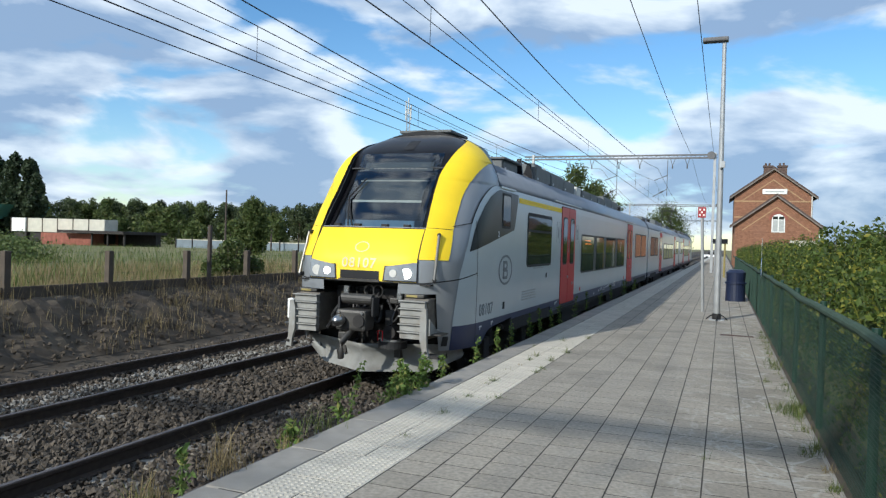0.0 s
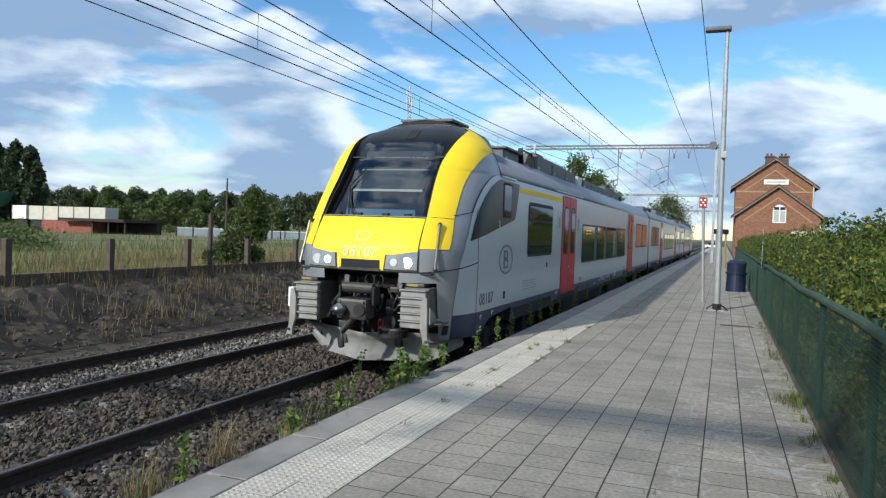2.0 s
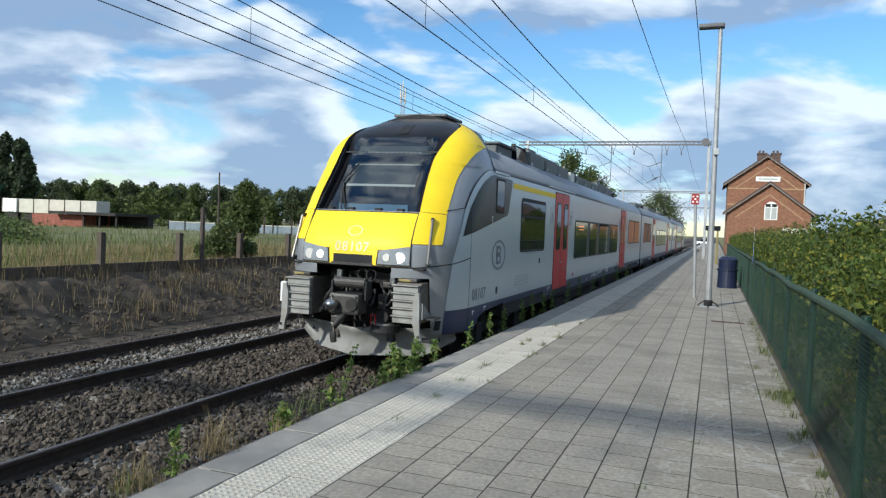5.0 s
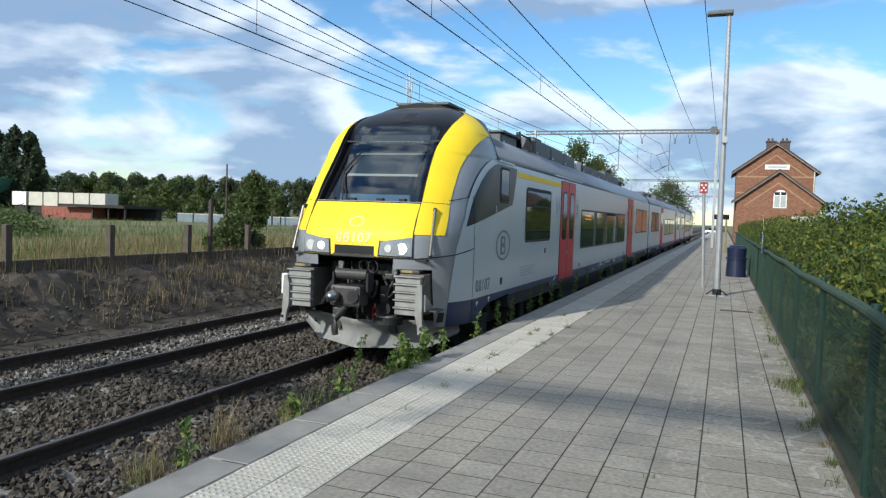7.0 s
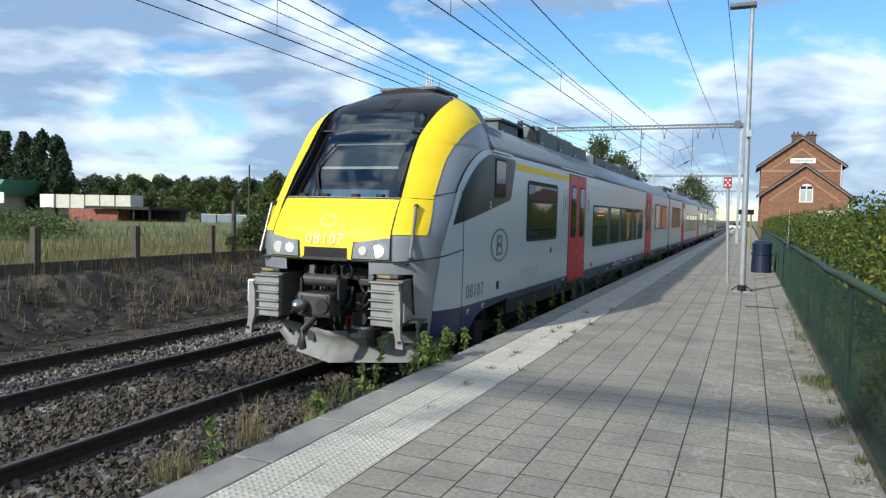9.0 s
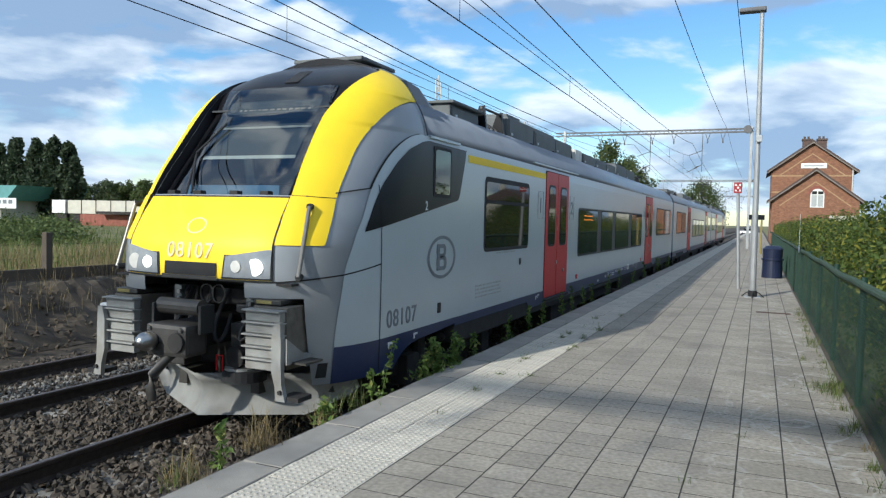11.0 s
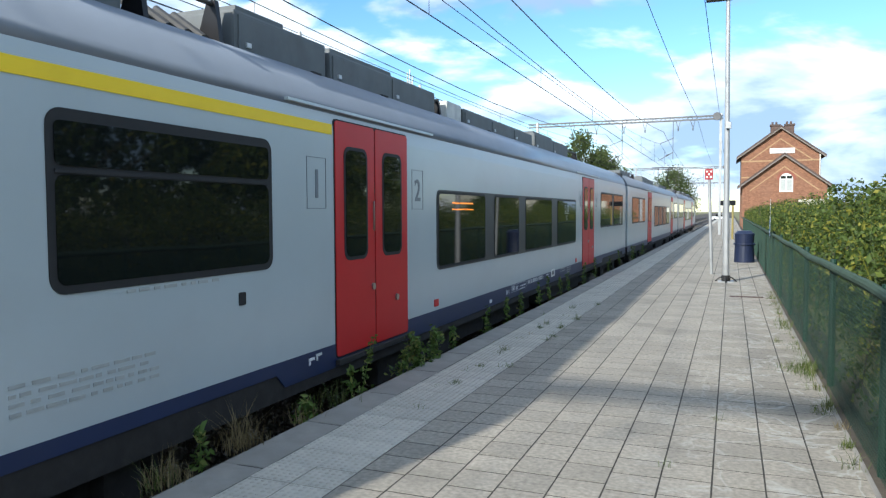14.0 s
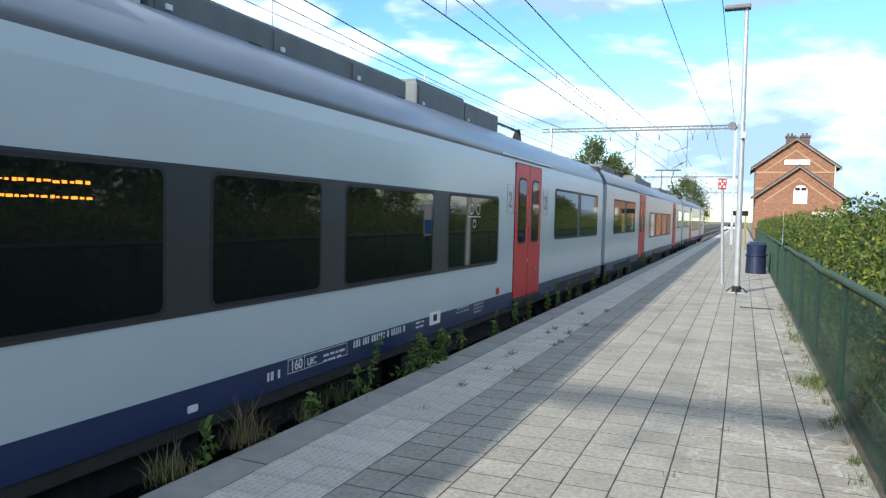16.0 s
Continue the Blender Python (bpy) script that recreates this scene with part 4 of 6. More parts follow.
        bm = patch(1.60, 1.79, lambda z: sg * th_of_x(z, 0.39 + 0.10 * (z - 1.585)), lambda z: sg * th_of_x(z, 0.85), 0.026, 8, 12)
        patch(1.79, 1.855, lambda z: sg * th_of_x(z, 0.42 + (z - 1.79) * 6.0), lambda z: sg * th_of_x(z, 0.85), 0.026, 5, 12, bm)
        part("headlight_glass", bm, M["lens"], hl, "", True)
        for xx, r in ((0.72, 0.075), (0.53, 0.055)):
            p = nose(1.70, sg * th_of_x(1.70, xx))
            part("headlight_bulb", T(p + Vector((0, 0.02, 0)), p + Vector((0, -0.034, 0)), r, 20), M["lamp_white"] if (xx > 0.7 and sg > 0) or (xx < 0.7 and sg < 0) else M["pale"], hl)
        # grab handle beside the panel
        q0, q1 = nose_n(2.22, sg * th_of_x(2.22, 1.03), 0.075), nose_n(1.62, sg * th_of_x(1.62, 1.05), 0.075)
        h = part("grab_handle", T(q0, q1, 0.02, 10), M["handle"], c, "upright steel grab handle")
        for q in (q0, q1):
            part("handle_foot", T(q, q + Vector((-sg * 0.035, 0.085, 0)), 0.03, 10), M["rubber"], h)
        # black cab side window: curved sheet following the skin
        bm = bmesh.new()
        rows = []
        for i in range(49):
            s = -6.215 + 2.465 * i / 48
            lo = np.interp(s, [-6.22, -3.98, -3.75], [2.03, 2.41, 3.05])
            hi_ = np.interp(s, [-6.22, -6.04, -5.88, -5.62, -5.36, -5.05, -4.87, -3.75], [2.03, 2.31, 2.51, 2.74, 2.91, 3.02, 3.05, 3.04])
            row = []
            for j in range(13):
                z = float(lo + (hi_ - lo) * j / 12)
                x = x_of_s(z, s) if s < -4.02 else curve(SEC, z)
                row.append(bm.verts.new((sg * (x + 0.014), s, z)))
            rows.append(row)
        for a_, b_ in zip(rows, rows[1:]):
            for j in range(12):
                bm.faces.new((a_[j], a_[j + 1], b_[j + 1], b_[j]))
        bmesh.ops.remove_doubles(bm, verts=bm.verts[:], dist=0.0005)
        bmesh.ops.recalc_face_normals(bm, faces=bm.faces[:])
        cw = part("cab_window", bm, M["black"], c, "black curved cab side glazing", True)
        x = sg * (HALF + 0.014)
        part("cab_pane_seal", side_panel(rounded(-4.76, -4.25, 2.42, 3.01, 0.05), x - sg * 0.004, x + sg * 0.005), M["rubber"], cw)
        part("cab_pane", side_panel(rounded(-4.72, -4.29, 2.46, 2.97, 0.04), x - sg * 0.004, x + sg * 0.009), M["glass"], cw)
        part("drip_rail", B(*sorted((sg * 1.36, sg * 1.41)), -4.86, -3.98, 3.085, 3.115), M["body"], c)
        # panel gaps
        for z0, z1 in ((1.57, 1.63), (2.335, 2.46)):
            bm = bmesh.new()
            rows = []
            for i in range(31):
                u = i / 30
                z = z0 + (z1 - z0) * max(0, u * 1.8 - 0.8)
                t1 = th_of_s(z, curve(msk, z))
                rows.append([bm.verts.new(nose_n(z + d, sg * t1 * u, 0.0128)) for d in (-0.007, 0.007)])
            for a_, b_ in zip(rows, rows[1:]):
                bm.faces.new((a_[0], b_[0], b_[1], a_[1]))
            part("panel_seam", bm, M["seam"], c, "", True)
        bm = bmesh.new()
        rows = []
        for i in range(13):
            s = -6.49 + 0.54 * i / 12
            z = 1.63 + 0.08 * i / 12
            rows.append([bm.verts.new((sg * (x_of_s(z, s) + 0.012), s, z + d)) for d in (-0.007, 0.007)])
        for a_, b_ in zip(rows, rows[1:]):
            bm.faces.new((a_[0], b_[0], b_[1], a_[1]))
        part("panel_seam", bm, M["seam"], c, "", True)
        bm = bmesh.new()
        rows = []
        for i in range(25):
            z = 0.62 + 1.88 * i / 24
            rows.append([bm.verts.new((sg * (x_of_s(z, -5.945 + d) + (0.018 if z > 2.08 else 0.012)), -5.945 + d, z)) for d in (-0.007, 0.007)])
        for a_, b_ in zip(rows, rows[1:]):
            bm.faces.new((a_[0], b_[0], b_[1], a_[1]))
        part("upright_seam", bm, M["seam"], c, "", True)
        part("vertical_seam", patch(1.58, 2.335, lambda z: sg * pw(z), lambda z: sg * th_of_x(z, 0.85 + 0.02 * (2.34 - z) / 0.77), 0.015, 12, 2), M["seam"], c, "", True)
        # marker lamp low on the cheek
        k = part("marker_lamp", patch(0.67, 0.81, lambda z: sg * th_of_s(z, -6.67), lambda z: sg * th_of_s(z, -6.59), 0.014, 3, 3), M["rubber"], c, "small dark marker lamp")
    # black fairing plate on the dome and its tail
    fp = part("fairing_plate", B(-0.48, 0.48, -4.85, -4.0, 4.03, 4.075, bev=0.01), M["box"], c, "dark plate on the cab roof")
    bm = bmesh.new()
    rows = []
    for s, w, z in ((-4.93, 0.95, 3.86), (-4.6, 0.95, 3.90), (-4.2, 0.92, 3.88), (-3.75, 0.88, 3.74), (-3.7, 0.88, 3.5)):
        rows.append([bm.verts.new(v) for v in ((-w - 0.1, s, 3.45), (-w, s, z - 0.1), (-w + 0.3, s, z + 0.05), (w - 0.3, s, z + 0.05), (w, s, z - 0.1), (w + 0.1, s, 3.45))])
    for a_, b_ in zip(rows, rows[1:]):
        for j in range(5):
            bm.faces.new((a_[j], a_[j + 1], b_[j + 1], b_[j]))
    bmesh.ops.recalc_face_normals(bm, faces=bm.faces[:])
    part("fairing_tail", bm, M["black"], c, "black fairing behind the cab dome")
    # destination display: grey field with short amber bars
    dd = part("destination_display", patch(3.325, 3.445, lambda z: -th_of_x(z, 0.60), lambda z: th_of_x(z, 0.60), deep(0.005), 6, 20), M["blind"], c, "grey destination display above the windscreen")
    rr = random.Random(3)
    x = -0.42
    while x < 0.50:
        w = rr.uniform(0.02, 0.07)
        part("display_bar", patch(3.35, 3.366, lambda z: math.copysign(th_of_x(z, x), x), lambda z: math.copysign(th_of_x(z, x + w), x + w), deep(0.009), 1, 2), M["ledgrey"], dd)
        x += w + rr.uniform(0.015, 0.04)
    part("roof_hatch", patch(3.62, 3.80, lambda z: -th_of_x(z, 0.02), lambda z: th_of_x(z, 0.16), 0.012, 3, 4), M["rubber"], c)
    # wipers and their blocks
    for a_, b_ in (((-0.42, 2.37), (-0.60, 2.82)), ((-0.60, 2.80), (-0.36, 2.40)), ((-0.62, 2.83), (-0.43, 3.16))):
        p, q = nose_n(a_[1], -th_of_x(a_[1], a_[0]), -0.045), nose_n(b_[1], -th_of_x(b_[1], b_[0]), -0.045)
        part("wiper", T(p, q, 0.012, 8), M["rubber"], c)
    for x in (-0.6, -0.25, 0.2, 0.55):
        p = nose(2.36, math.copysign(th_of_x(2.36, x), x))
        part("wiper_block", B(p.x - 0.05, p.x + 0.05, p.y + 0.02, p.y + 0.10, 2.345, 2.40, bev=0.008), M["rubber"], c)
    # slot below the panel and its lip
    part("coupler_slot", patch(1.60, 1.72, lambda z: -th_of_x(z, 0.31), lambda z: th_of_x(z, 0.31), 0.02, 2, 10), M["seam"], c, "dark slot in the front panel")
    part("slot_lip", patch(1.565, 1.60, lambda z: -th_of_x(z, 0.33), lambda z: th_of_x(z, 0.33), 0.035, 1, 10), M["steel"], c)
    # faint emblem and running number on the panel
    face = Matrix(((1, 0, 0, 0), (0, 0, -1, 0), (0, 1, 0, 0), (0, 0, 0, 1)))
    for k, digit in enumerate("08107"):
        writing("front_digit", digit, 0.20, Matrix.Translation((-0.02 + 0.112 * (k - 2), -7.092, 1.765)) @ pose(0, 0, 0, -9) @ face, M["ochre"], c)
    bm = bmesh.new()
    for i in range(32):
        a0, a1 = i * math.tau / 32, (i + 1) * math.tau / 32
        q = lambda a, r: (-0.02 + r * 0.115 * math.cos(a), nose(2.06 + r * 0.075 * math.sin(a), 0).y - 0.016, 2.06 + r * 0.075 * math.sin(a))
        bm.faces.new([bm.verts.new(v) for v in (q(a0, 1), q(a1, 1), q(a1, 0.85), q(a0, 0.85))])
    part("front_emblem", bm, M["ochre"], c, "faint oval emblem on the yellow")
    lowfront(train, c)
    if flip:
        c.rotation_euler = (0, 0, math.pi)
        c.location = (0, flip, 0)
    return c


def lowfront(train, c):
    """Coupler, ribbed crash boxes and snow plough below the cab."""
    part("dark_recess", B(-1.08, 1.08, -6.3, -5.9, 0.45, 1.5), M["dark"], c)
    part("recess_ceiling", B(-1.06, 1.06, -6.98, -6.3, 1.54, 1.56), M["dark"], c)
    part("cross_beam", B(-0.55, 0.55, -6.75, -6.5, 1.3, 1.46, bev=0.02), M["dark"], c)
    for sg in (1, -1):
        a, b = sorted((sg * 0.67, sg * 1.045))
        k = part("crash_box", B(a + 0.02, b + 0.02 * (sg > 0), -7.04, -6.2, 0.80, 1.36, bev=0.015), M["boxside"], c, "ribbed grey crash buffer")
        for i in range(5):
            z = 0.80 + i * 0.108
            part("rib_plate", B(a, b, -7.12, -7.04, z, z + 0.085, bev=0.008), M["ribs"], k)
            part("rib", B(a - 0.015, b + 0.015, -7.16, -7.04, z + 0.088, z + 0.104, bev=0.004), M["ribs"], k)
        part("buffer_cap", B(a + 0.02, b - 0.06, -7.03, -6.5, 1.37, 1.415, bev=0.01), M["steel"], k)
        part("yellow_strip", B(a + 0.05, b - 0.16, -7.034, -7.028, 1.376, 1.408), M["dullyellow"], k, "worn yellow strip")
        bm = bmesh.new()
        poly_prism(bm, [(sg * 1.0, 1.12), (sg * 1.03, 1.24), (sg * 1.09, 1.24), (sg * 1.10, 1.05), (sg * 1.10, 0.9), (sg * 1.11, 0.7), (sg * 1.15, 0.56), (sg * 1.05, 0.56), (sg * 1.04, 0.68), (sg * 1.0, 0.82)], "y", -7.18, -7.13)
        part("guard_iron", bm, M["ribs"], k)
        part("guard_bolt", T((sg * 1.1, -7.2, 0.64), (sg * 1.1, -7.17, 0.64), 0.02, 8), M["dark"], k)
        bm = bmesh.new()
        poly_prism(bm, [(-7.13, 1.1), (-6.85, 0.92), (-6.75, 0.92), (-6.75, 0.87), (-7.13, 0.87)], "x", *sorted((sg * 1.06, sg * 1.13)))
        part("step_bracket", bm, M["ribs"], k)
        part("foot_step", B(*sorted((sg * 1.1, sg * 1.27)), -7.05, -6.78, 0.865, 0.885), M["steel"], k)
        part("guard_foot", B(*sorted((sg * 1.08, sg * 1.27)), -7.15, -6.95, 0.56, 0.60), M["dark"], k)
    part("jumper_socket", B(-1.22, -1.12, -7.05, -6.95, 0.95, 1.25, bev=0.02), M["white"], c, "white jumper cable socket")
    cp = part("coupler", B(-0.13, 0.13, -7.2, -6.2, 0.92, 1.18, bev=0.03), M["dark"], c, "automatic centre coupler")
    part("coupler_head", B(-0.15, 0.32, -7.48, -7.2, 0.90, 1.19, bev=0.04), M["steel"], cp)
    bm = bmesh.new()
    bmesh.ops.create_uvsphere(bm, u_segments=20, v_segments=12, radius=0.085, matrix=Matrix.Translation((-0.05, -7.56, 1.04)) @ Matrix.Diagonal((1, 1.3, 1, 1)))
    part("coupler_cone", bm, M["chrome"], cp, "polished coupler cone", True)
    part("coupler_cup", T((0.22, -7.48, 1.04), (0.22, -7.505, 1.04), 0.085, 20), M["dark"], cp)
    part("contact_cover", T((-0.14, -7.3, 1.33), (0.34, -7.3, 1.33), 0.075, 14), M["steel"], cp)
    part("cover_arm", B(-0.16, -0.13, -7.4, -7.15, 1.08, 1.36, bev=0.01), M["rubber"], cp)
    part("cover_arm", B(0.34, 0.375, -7.36, -7.18, 1.10, 1.36, bev=0.01), M["rubber"], cp)
    part("coupler_guide", pipe([(0.1, -7.35, 0.95), (0.05, -7.44, 0.86), (0.0, -7.54, 0.74), (-0.02, -7.55, 0.64), (-0.02, -7.52, 0.52)], 0.045, 10), M["steel"], cp, "curved coupler guide horn", True)
    part("uncoupling_cylinder", T((0.45, -7.0, 0.85), (0.45, -6.4, 0.9), 0.1, 14), M["dark"], cp)
    part("hose_reel", T((0.45, -6.85, 0.62), (0.45, -6.85, 0.72), 0.21, 24), M["rubber"], cp)
    part("reel_face", T((0.43, -6.88, 0.72), (0.43, -6.88, 0.745), 0.15, 24), M["ribs"], cp)
    for x in (0.12, 0.26):
        loop = [(x + 0.075 * math.cos(k * math.tau / 24), -7.0, 1.43 + 0.085 * math.sin(k * math.tau / 24)) for k in range(24)]
        part("air_hose", pipe(loop, 0.007, 7, True), M["steel"], cp, "coiled pale air hose", True)
    for x, z in ((-0.25, 1.42), (-0.25, 1.35), (0.6, 1.42), (0.6, 1.35)):
        part("bracket_bolt", T((x, -6.98, z), (x, -6.94, z), 0.022, 8), M["chrome"], cp)
    for x in (-0.28, 0.58):
        part("hanger_plate", B(x - 0.04, x + 0.04, -6.95, -6.9, 1.28, 1.48), M["box"], cp)
    for i, (x0, z0, x1, z1) in enumerate(((0.4, 1.35, 0.62, 0.8), (0.3, 1.3, 0.5, 0.95), (-0.3, 1.3, -0.42, 0.75), (-0.2, 1.25, -0.5, 1.1))):
        part("cable", T((x0, -6.75, z0), (x1, -6.8, z1), 0.022, 8), M["rubber"], cp)
    rr = random.Random(8)
    for k in range(9):
        x, z = rr.uniform(-0.45, 0.6), 1.45
        sway = rr.uniform(-0.2, 0.2)
        hose = [(x + sway * u + 0.06 * math.sin(u * 5 + k), -6.75 - 0.25 * math.sin(u * 3.0), z - (0.35 + 0.03 * k) * math.sin(u * 2.6)) for u in np.linspace(0, 1, 11)]
        bm = pipe(hose, 0.016 + 0.006 * (k % 3), 8)
        part("air_hose", bm, M["rubber" if k % 3 else "steel"], cp)
    for x, z, w, h in ((0.42, 1.05, 0.12, 0.22), (-0.35, 1.1, 0.1, 0.3), (0.5, 1.3, 0.16, 0.08), (-0.3, 0.75, 0.2, 0.1), (0.35, 0.8, 0.1, 0.16)):
        part("coupler_bracket", B(x - w / 2, x + w / 2, -6.95, -6.7, z - h / 2, z + h / 2, bev=0.015), M["steel"], cp)
    part("red_lever", pipe([(0.33, -7.1, 0.74), (0.33, -7.1, 0.88), (0.40, -7.1, 0.88), (0.40, -7.1, 0.74)], 0.008, 6), M["red"], cp, "small red lever")
    for x in (-0.09, 0.27):
        part("head_bolt", T((x, -7.5, 1.15), (x, -7.48, 1.15), 0.018, 8), M["chrome"], cp)
    # plough: a blunt wedge with curved wings and a scooped face
    bm = bmesh.new()
    rows = []
    for i in range(33):
        x = -1.28 + 2.56 * i / 32
        s = -6.98 + 0.56 * abs(x)
        up = 0.55 * max(0.0, abs(x) - 0.9)
        rows.append([bm.verts.new((x, s + d, max(z, 0.25 + up + 0.2 * (z - 0.25)))) for d, z in ((0.0, 0.25), (0.07, 0.33), (0.11, 0.44), (0.06, 0.56), (-0.06, 0.655), (-0.04, 0.665), (0.09, 0.57), (0.14, 0.44), (0.06, 0.25))])
    for a, b in zip(rows, rows[1:]):
        for j in range(8):
            bm.faces.new((a[j], b[j], b[j + 1], a[j + 1]))
    bmesh.ops.recalc_face_normals(bm, faces=bm.faces[:])
    part("snow_plough", bm, M["plough"], c, "scuffed grey snow plough", True)
    part("plough_arm", B(-0.5, -0.4, -6.7, -6.2, 0.45, 0.6), M["steel"], c)
    part("plough_arm", B(0.4, 0.5, -6.7, -6.2, 0.45, 0.6), M["steel"], c)


def build_train():
    tr = thing("passenger_train", "three-car electric passenger train, pale grey with yellow nose and red doors", "train", (TRACK_NEAR, 16.1, RAIL))
    # car one: cab, door, low-floor middle, door, high end
    lay = [
        ((-4.0, 20.0), [0.0, 12.1], [(-3.04, -0.98, 1.73, 2.77, 2.42, None), (2.52, 11.3, 1.45, 2.47, None, [(2.58, 4.42), (4.9, 6.28), (6.74, 8.76), (9.3, 11.22)]), (14.8, 19.3, 1.73, 2.75, None, [(14.86, 16.9), (17.2, 19.24)])], [(-4.0, -0.95), (15.2, 19.2)]),
        ((20.55, 46.7), [27.3, 40.5], [(21.8, 26.2, 1.73, 2.75, None, [(21.86, 23.8), (24.1, 26.14)]), (30.3, 39.2, 1.45, 2.47, None, [(30.36, 32.2), (32.7, 34.5), (35.0, 36.9), (37.3, 39.14)]), (43.2, 46.0, 1.73, 2.75, None, None)], [(22.0, 25.2), (42.6, 45.6)]),
        ((47.25, 71.2), [53.5, 65.6], [(48.2, 52.6, 1.73, 2.75, None, [(48.26, 50.2), (50.5, 52.54)]), (55.9, 64.7, 1.45, 2.47, None, [(55.96, 58), (58.4, 60.5), (60.9, 62.6), (63, 64.64)]), (68.2, 70.2, 1.73, 2.77, 2.42, None)], [(48.5, 51.7), (69.2, 72.4)]),
    ]
    for (s0, s1), doors, wins, arches in lay:
        car = part("car_body", shell(s0, s1), M["body"], tr, "pale grey passenger car body")
        part("roof", roof_shell(s0 - 0.92 if s0 < 0 else s0, s1 + 0.92 if s1 > 70 else s1), M["roof"], car, "blue-grey rounded roof")
        part("floor_pan", B(-1.38, 1.38, s0, s1, 0.62, 0.9), M["dark"], car)
        y = s0 + 5.2
        for k, w in enumerate((2.2, 1.4, 2.8, 1.8, 2.4, 1.2, 2.6)):
            if y + w < s1 - 5.0:
                part("underfloor_box", B(-1.22, 1.22 - 0.06 * (k % 3), y, y + w, 0.26 + 0.05 * (k % 2), 0.62, bev=0.02), M["dark"], car)
            y += w + 0.25
        car_sides(car, s0, s1, doors, wins, arches)
        if s0 < 0:
            first = car
            roof_boxes(car, [(-3.05, -1.95, 0.85, 3.78, "box"), (-1.85, -0.95, 0.95, 3.93, "frame"), (-0.85, 0.62, 0.95, 3.90, "step"), (0.70, 3.55, 0.95, 3.86, "step"), (3.65, 4.0, 0.9, 3.84, "frame"), (4.1, 4.7, 0.92, 3.84, "pale"), (4.75, 8.9, 0.94, 3.80, "box"), (9.3, 12.6, 0.9, 3.88, "step"), (12.7, 14.3, 0.85, 3.85, "frame")])
            part("box_lid", B(-0.92, 0.92, -3.1, -1.9, 3.78, 3.82, bev=0.01), M["box"], car)
        else:
            roof_boxes(car, [(s0 + 2, s0 + 4.4, 0.85, 3.8, "box"), (s0 + 5, s0 + 6.5, 0.85, 3.85, "frame"), (s0 + 9, s0 + 14, 0.9, 3.82, "step"), (s0 + 18, s0 + 22.5, 0.85, 3.8, "box")])
    for s in (20.0, 46.7):
        part("gangway_bellows", B(-1.2, 1.2, s, s + 0.55, 0.8, 3.55), M["rubber"], tr, "black rubber gangway between cars")
    cab(tr, 0)
    cab(tr, 67.2)
    for s in (-3.6, 17.2, 23.6, 44.1, 50.1, 70.8):
        bogie(tr, s)
        for d in (-1.2, 1.2):
            wheelset(tr, s + d)
    # pantograph on the middle car
    pg = part("pantograph", B(-0.6, 0.6, PAN - 0.7, PAN + 0.7, 3.62, 3.9), M["wire"], tr, "raised pantograph")
    bm = bmesh.new()
    for x in (-0.5, 0.5):
        tube(bm, (x, PAN + 0.5, 3.9), (x * 0.6, PAN - 0.9, 4.75), 0.035, 6)
        tube(bm, (x * 0.6, PAN - 0.9, 4.75), (x * 0.8, PAN, 5.5), 0.03, 6)
    tube(bm, (-0.85, PAN, 5.53), (0.85, PAN, 5.53), 0.04, 6)
    part("pantograph_arm", bm, M["wire"], pg)
    # markings on the platform side of the first car
    x = HALF + 0.004
    rot = Matrix(((0, 0, 1, 0), (1, 0, 0, 0), (0, 1, 0, 0), (0, 0, 0, 1)))
    part("yellow_stripe", B(HALF - 0.01, x + 0.002, -3.66, 0.0 - 0.03, 2.905, 3.0), M["yellow"], first, "yellow first-class stripe")
    xc = lambda z, st: x_of_s(z, st) + 0.012 if st < -4.0 else x
    bm = bmesh.new()
    el = lambda r, a: (-4.46 + 0.41 * r * math.cos(a), 1.72 + 0.255 * r * math.sin(a))
    for i in range(56):
        q = [el(1.0, i * math.tau / 56), el(1.0, (i + 1) * math.tau / 56), el(0.85, (i + 1) * math.tau / 56), el(0.85, i * math.tau / 56)]
        bm.faces.new([bm.verts.new((xc(p[1], p[0]), *p)) for p in q])
    part("oval_emblem", bm, M["grey_print"], first, "grey oval emblem ring")
    part("emblem_core", side_panel(rounded(-4.60, -4.525, 1.565, 1.875, 0.015), HALF, HALF + 0.013), M["grey_print"], first)
    for y1, z0, z1 in ((-4.345, 1.715, 1.875), (-4.32, 1.565, 1.735)):
        out, inn = rounded(-4.62, y1, z0, z1, 0.075, 8), rounded(-4.58, y1 - 0.068, z0 + 0.046, z1 - 0.046, 0.03, 8)
        bm = bmesh.new()
        for i in range(len(out)):
            k = (i + 1) % len(out)
            bm.faces.new([bm.verts.new((HALF + 0.0128, *p)) for p in (out[i], out[k], inn[k], inn[i])])
        part("emblem_shape", bm, M["grey_print"], first)
    for k, digit in enumerate("08107"):
        writing("running_digit", digit, 0.255, Matrix.Translation((HALF + 0.010, -5.47 + 0.142 * (k - 2), 1.045)) @ rot, M["grey_print"], first)
    for s, t_ in ((-0.30, "1"), (1.93, "2"), (11.86, "2"), (14.06, "2")):
        writing("class_number", t_, 0.36, Matrix.Translation((x, s, 2.32)) @ rot, M["grey_print"], first)
        for y0, y1, z0, z1 in ((-0.16, 0.16, 2.22, 2.225), (-0.16, 0.16, 2.675, 2.68), (-0.16, -0.155, 2.225, 2.675), (0.155, 0.16, 2.225, 2.675)):
            part("class_frame", B(x - 0.004, x, s + y0, s + y1, z0, z1), M["grey_print"], first)
    writing("cab_number", "2", 0.14, Matrix.Translation((HALF + 0.017, -4.93, 2.27)) @ rot, M["white_print"], first)
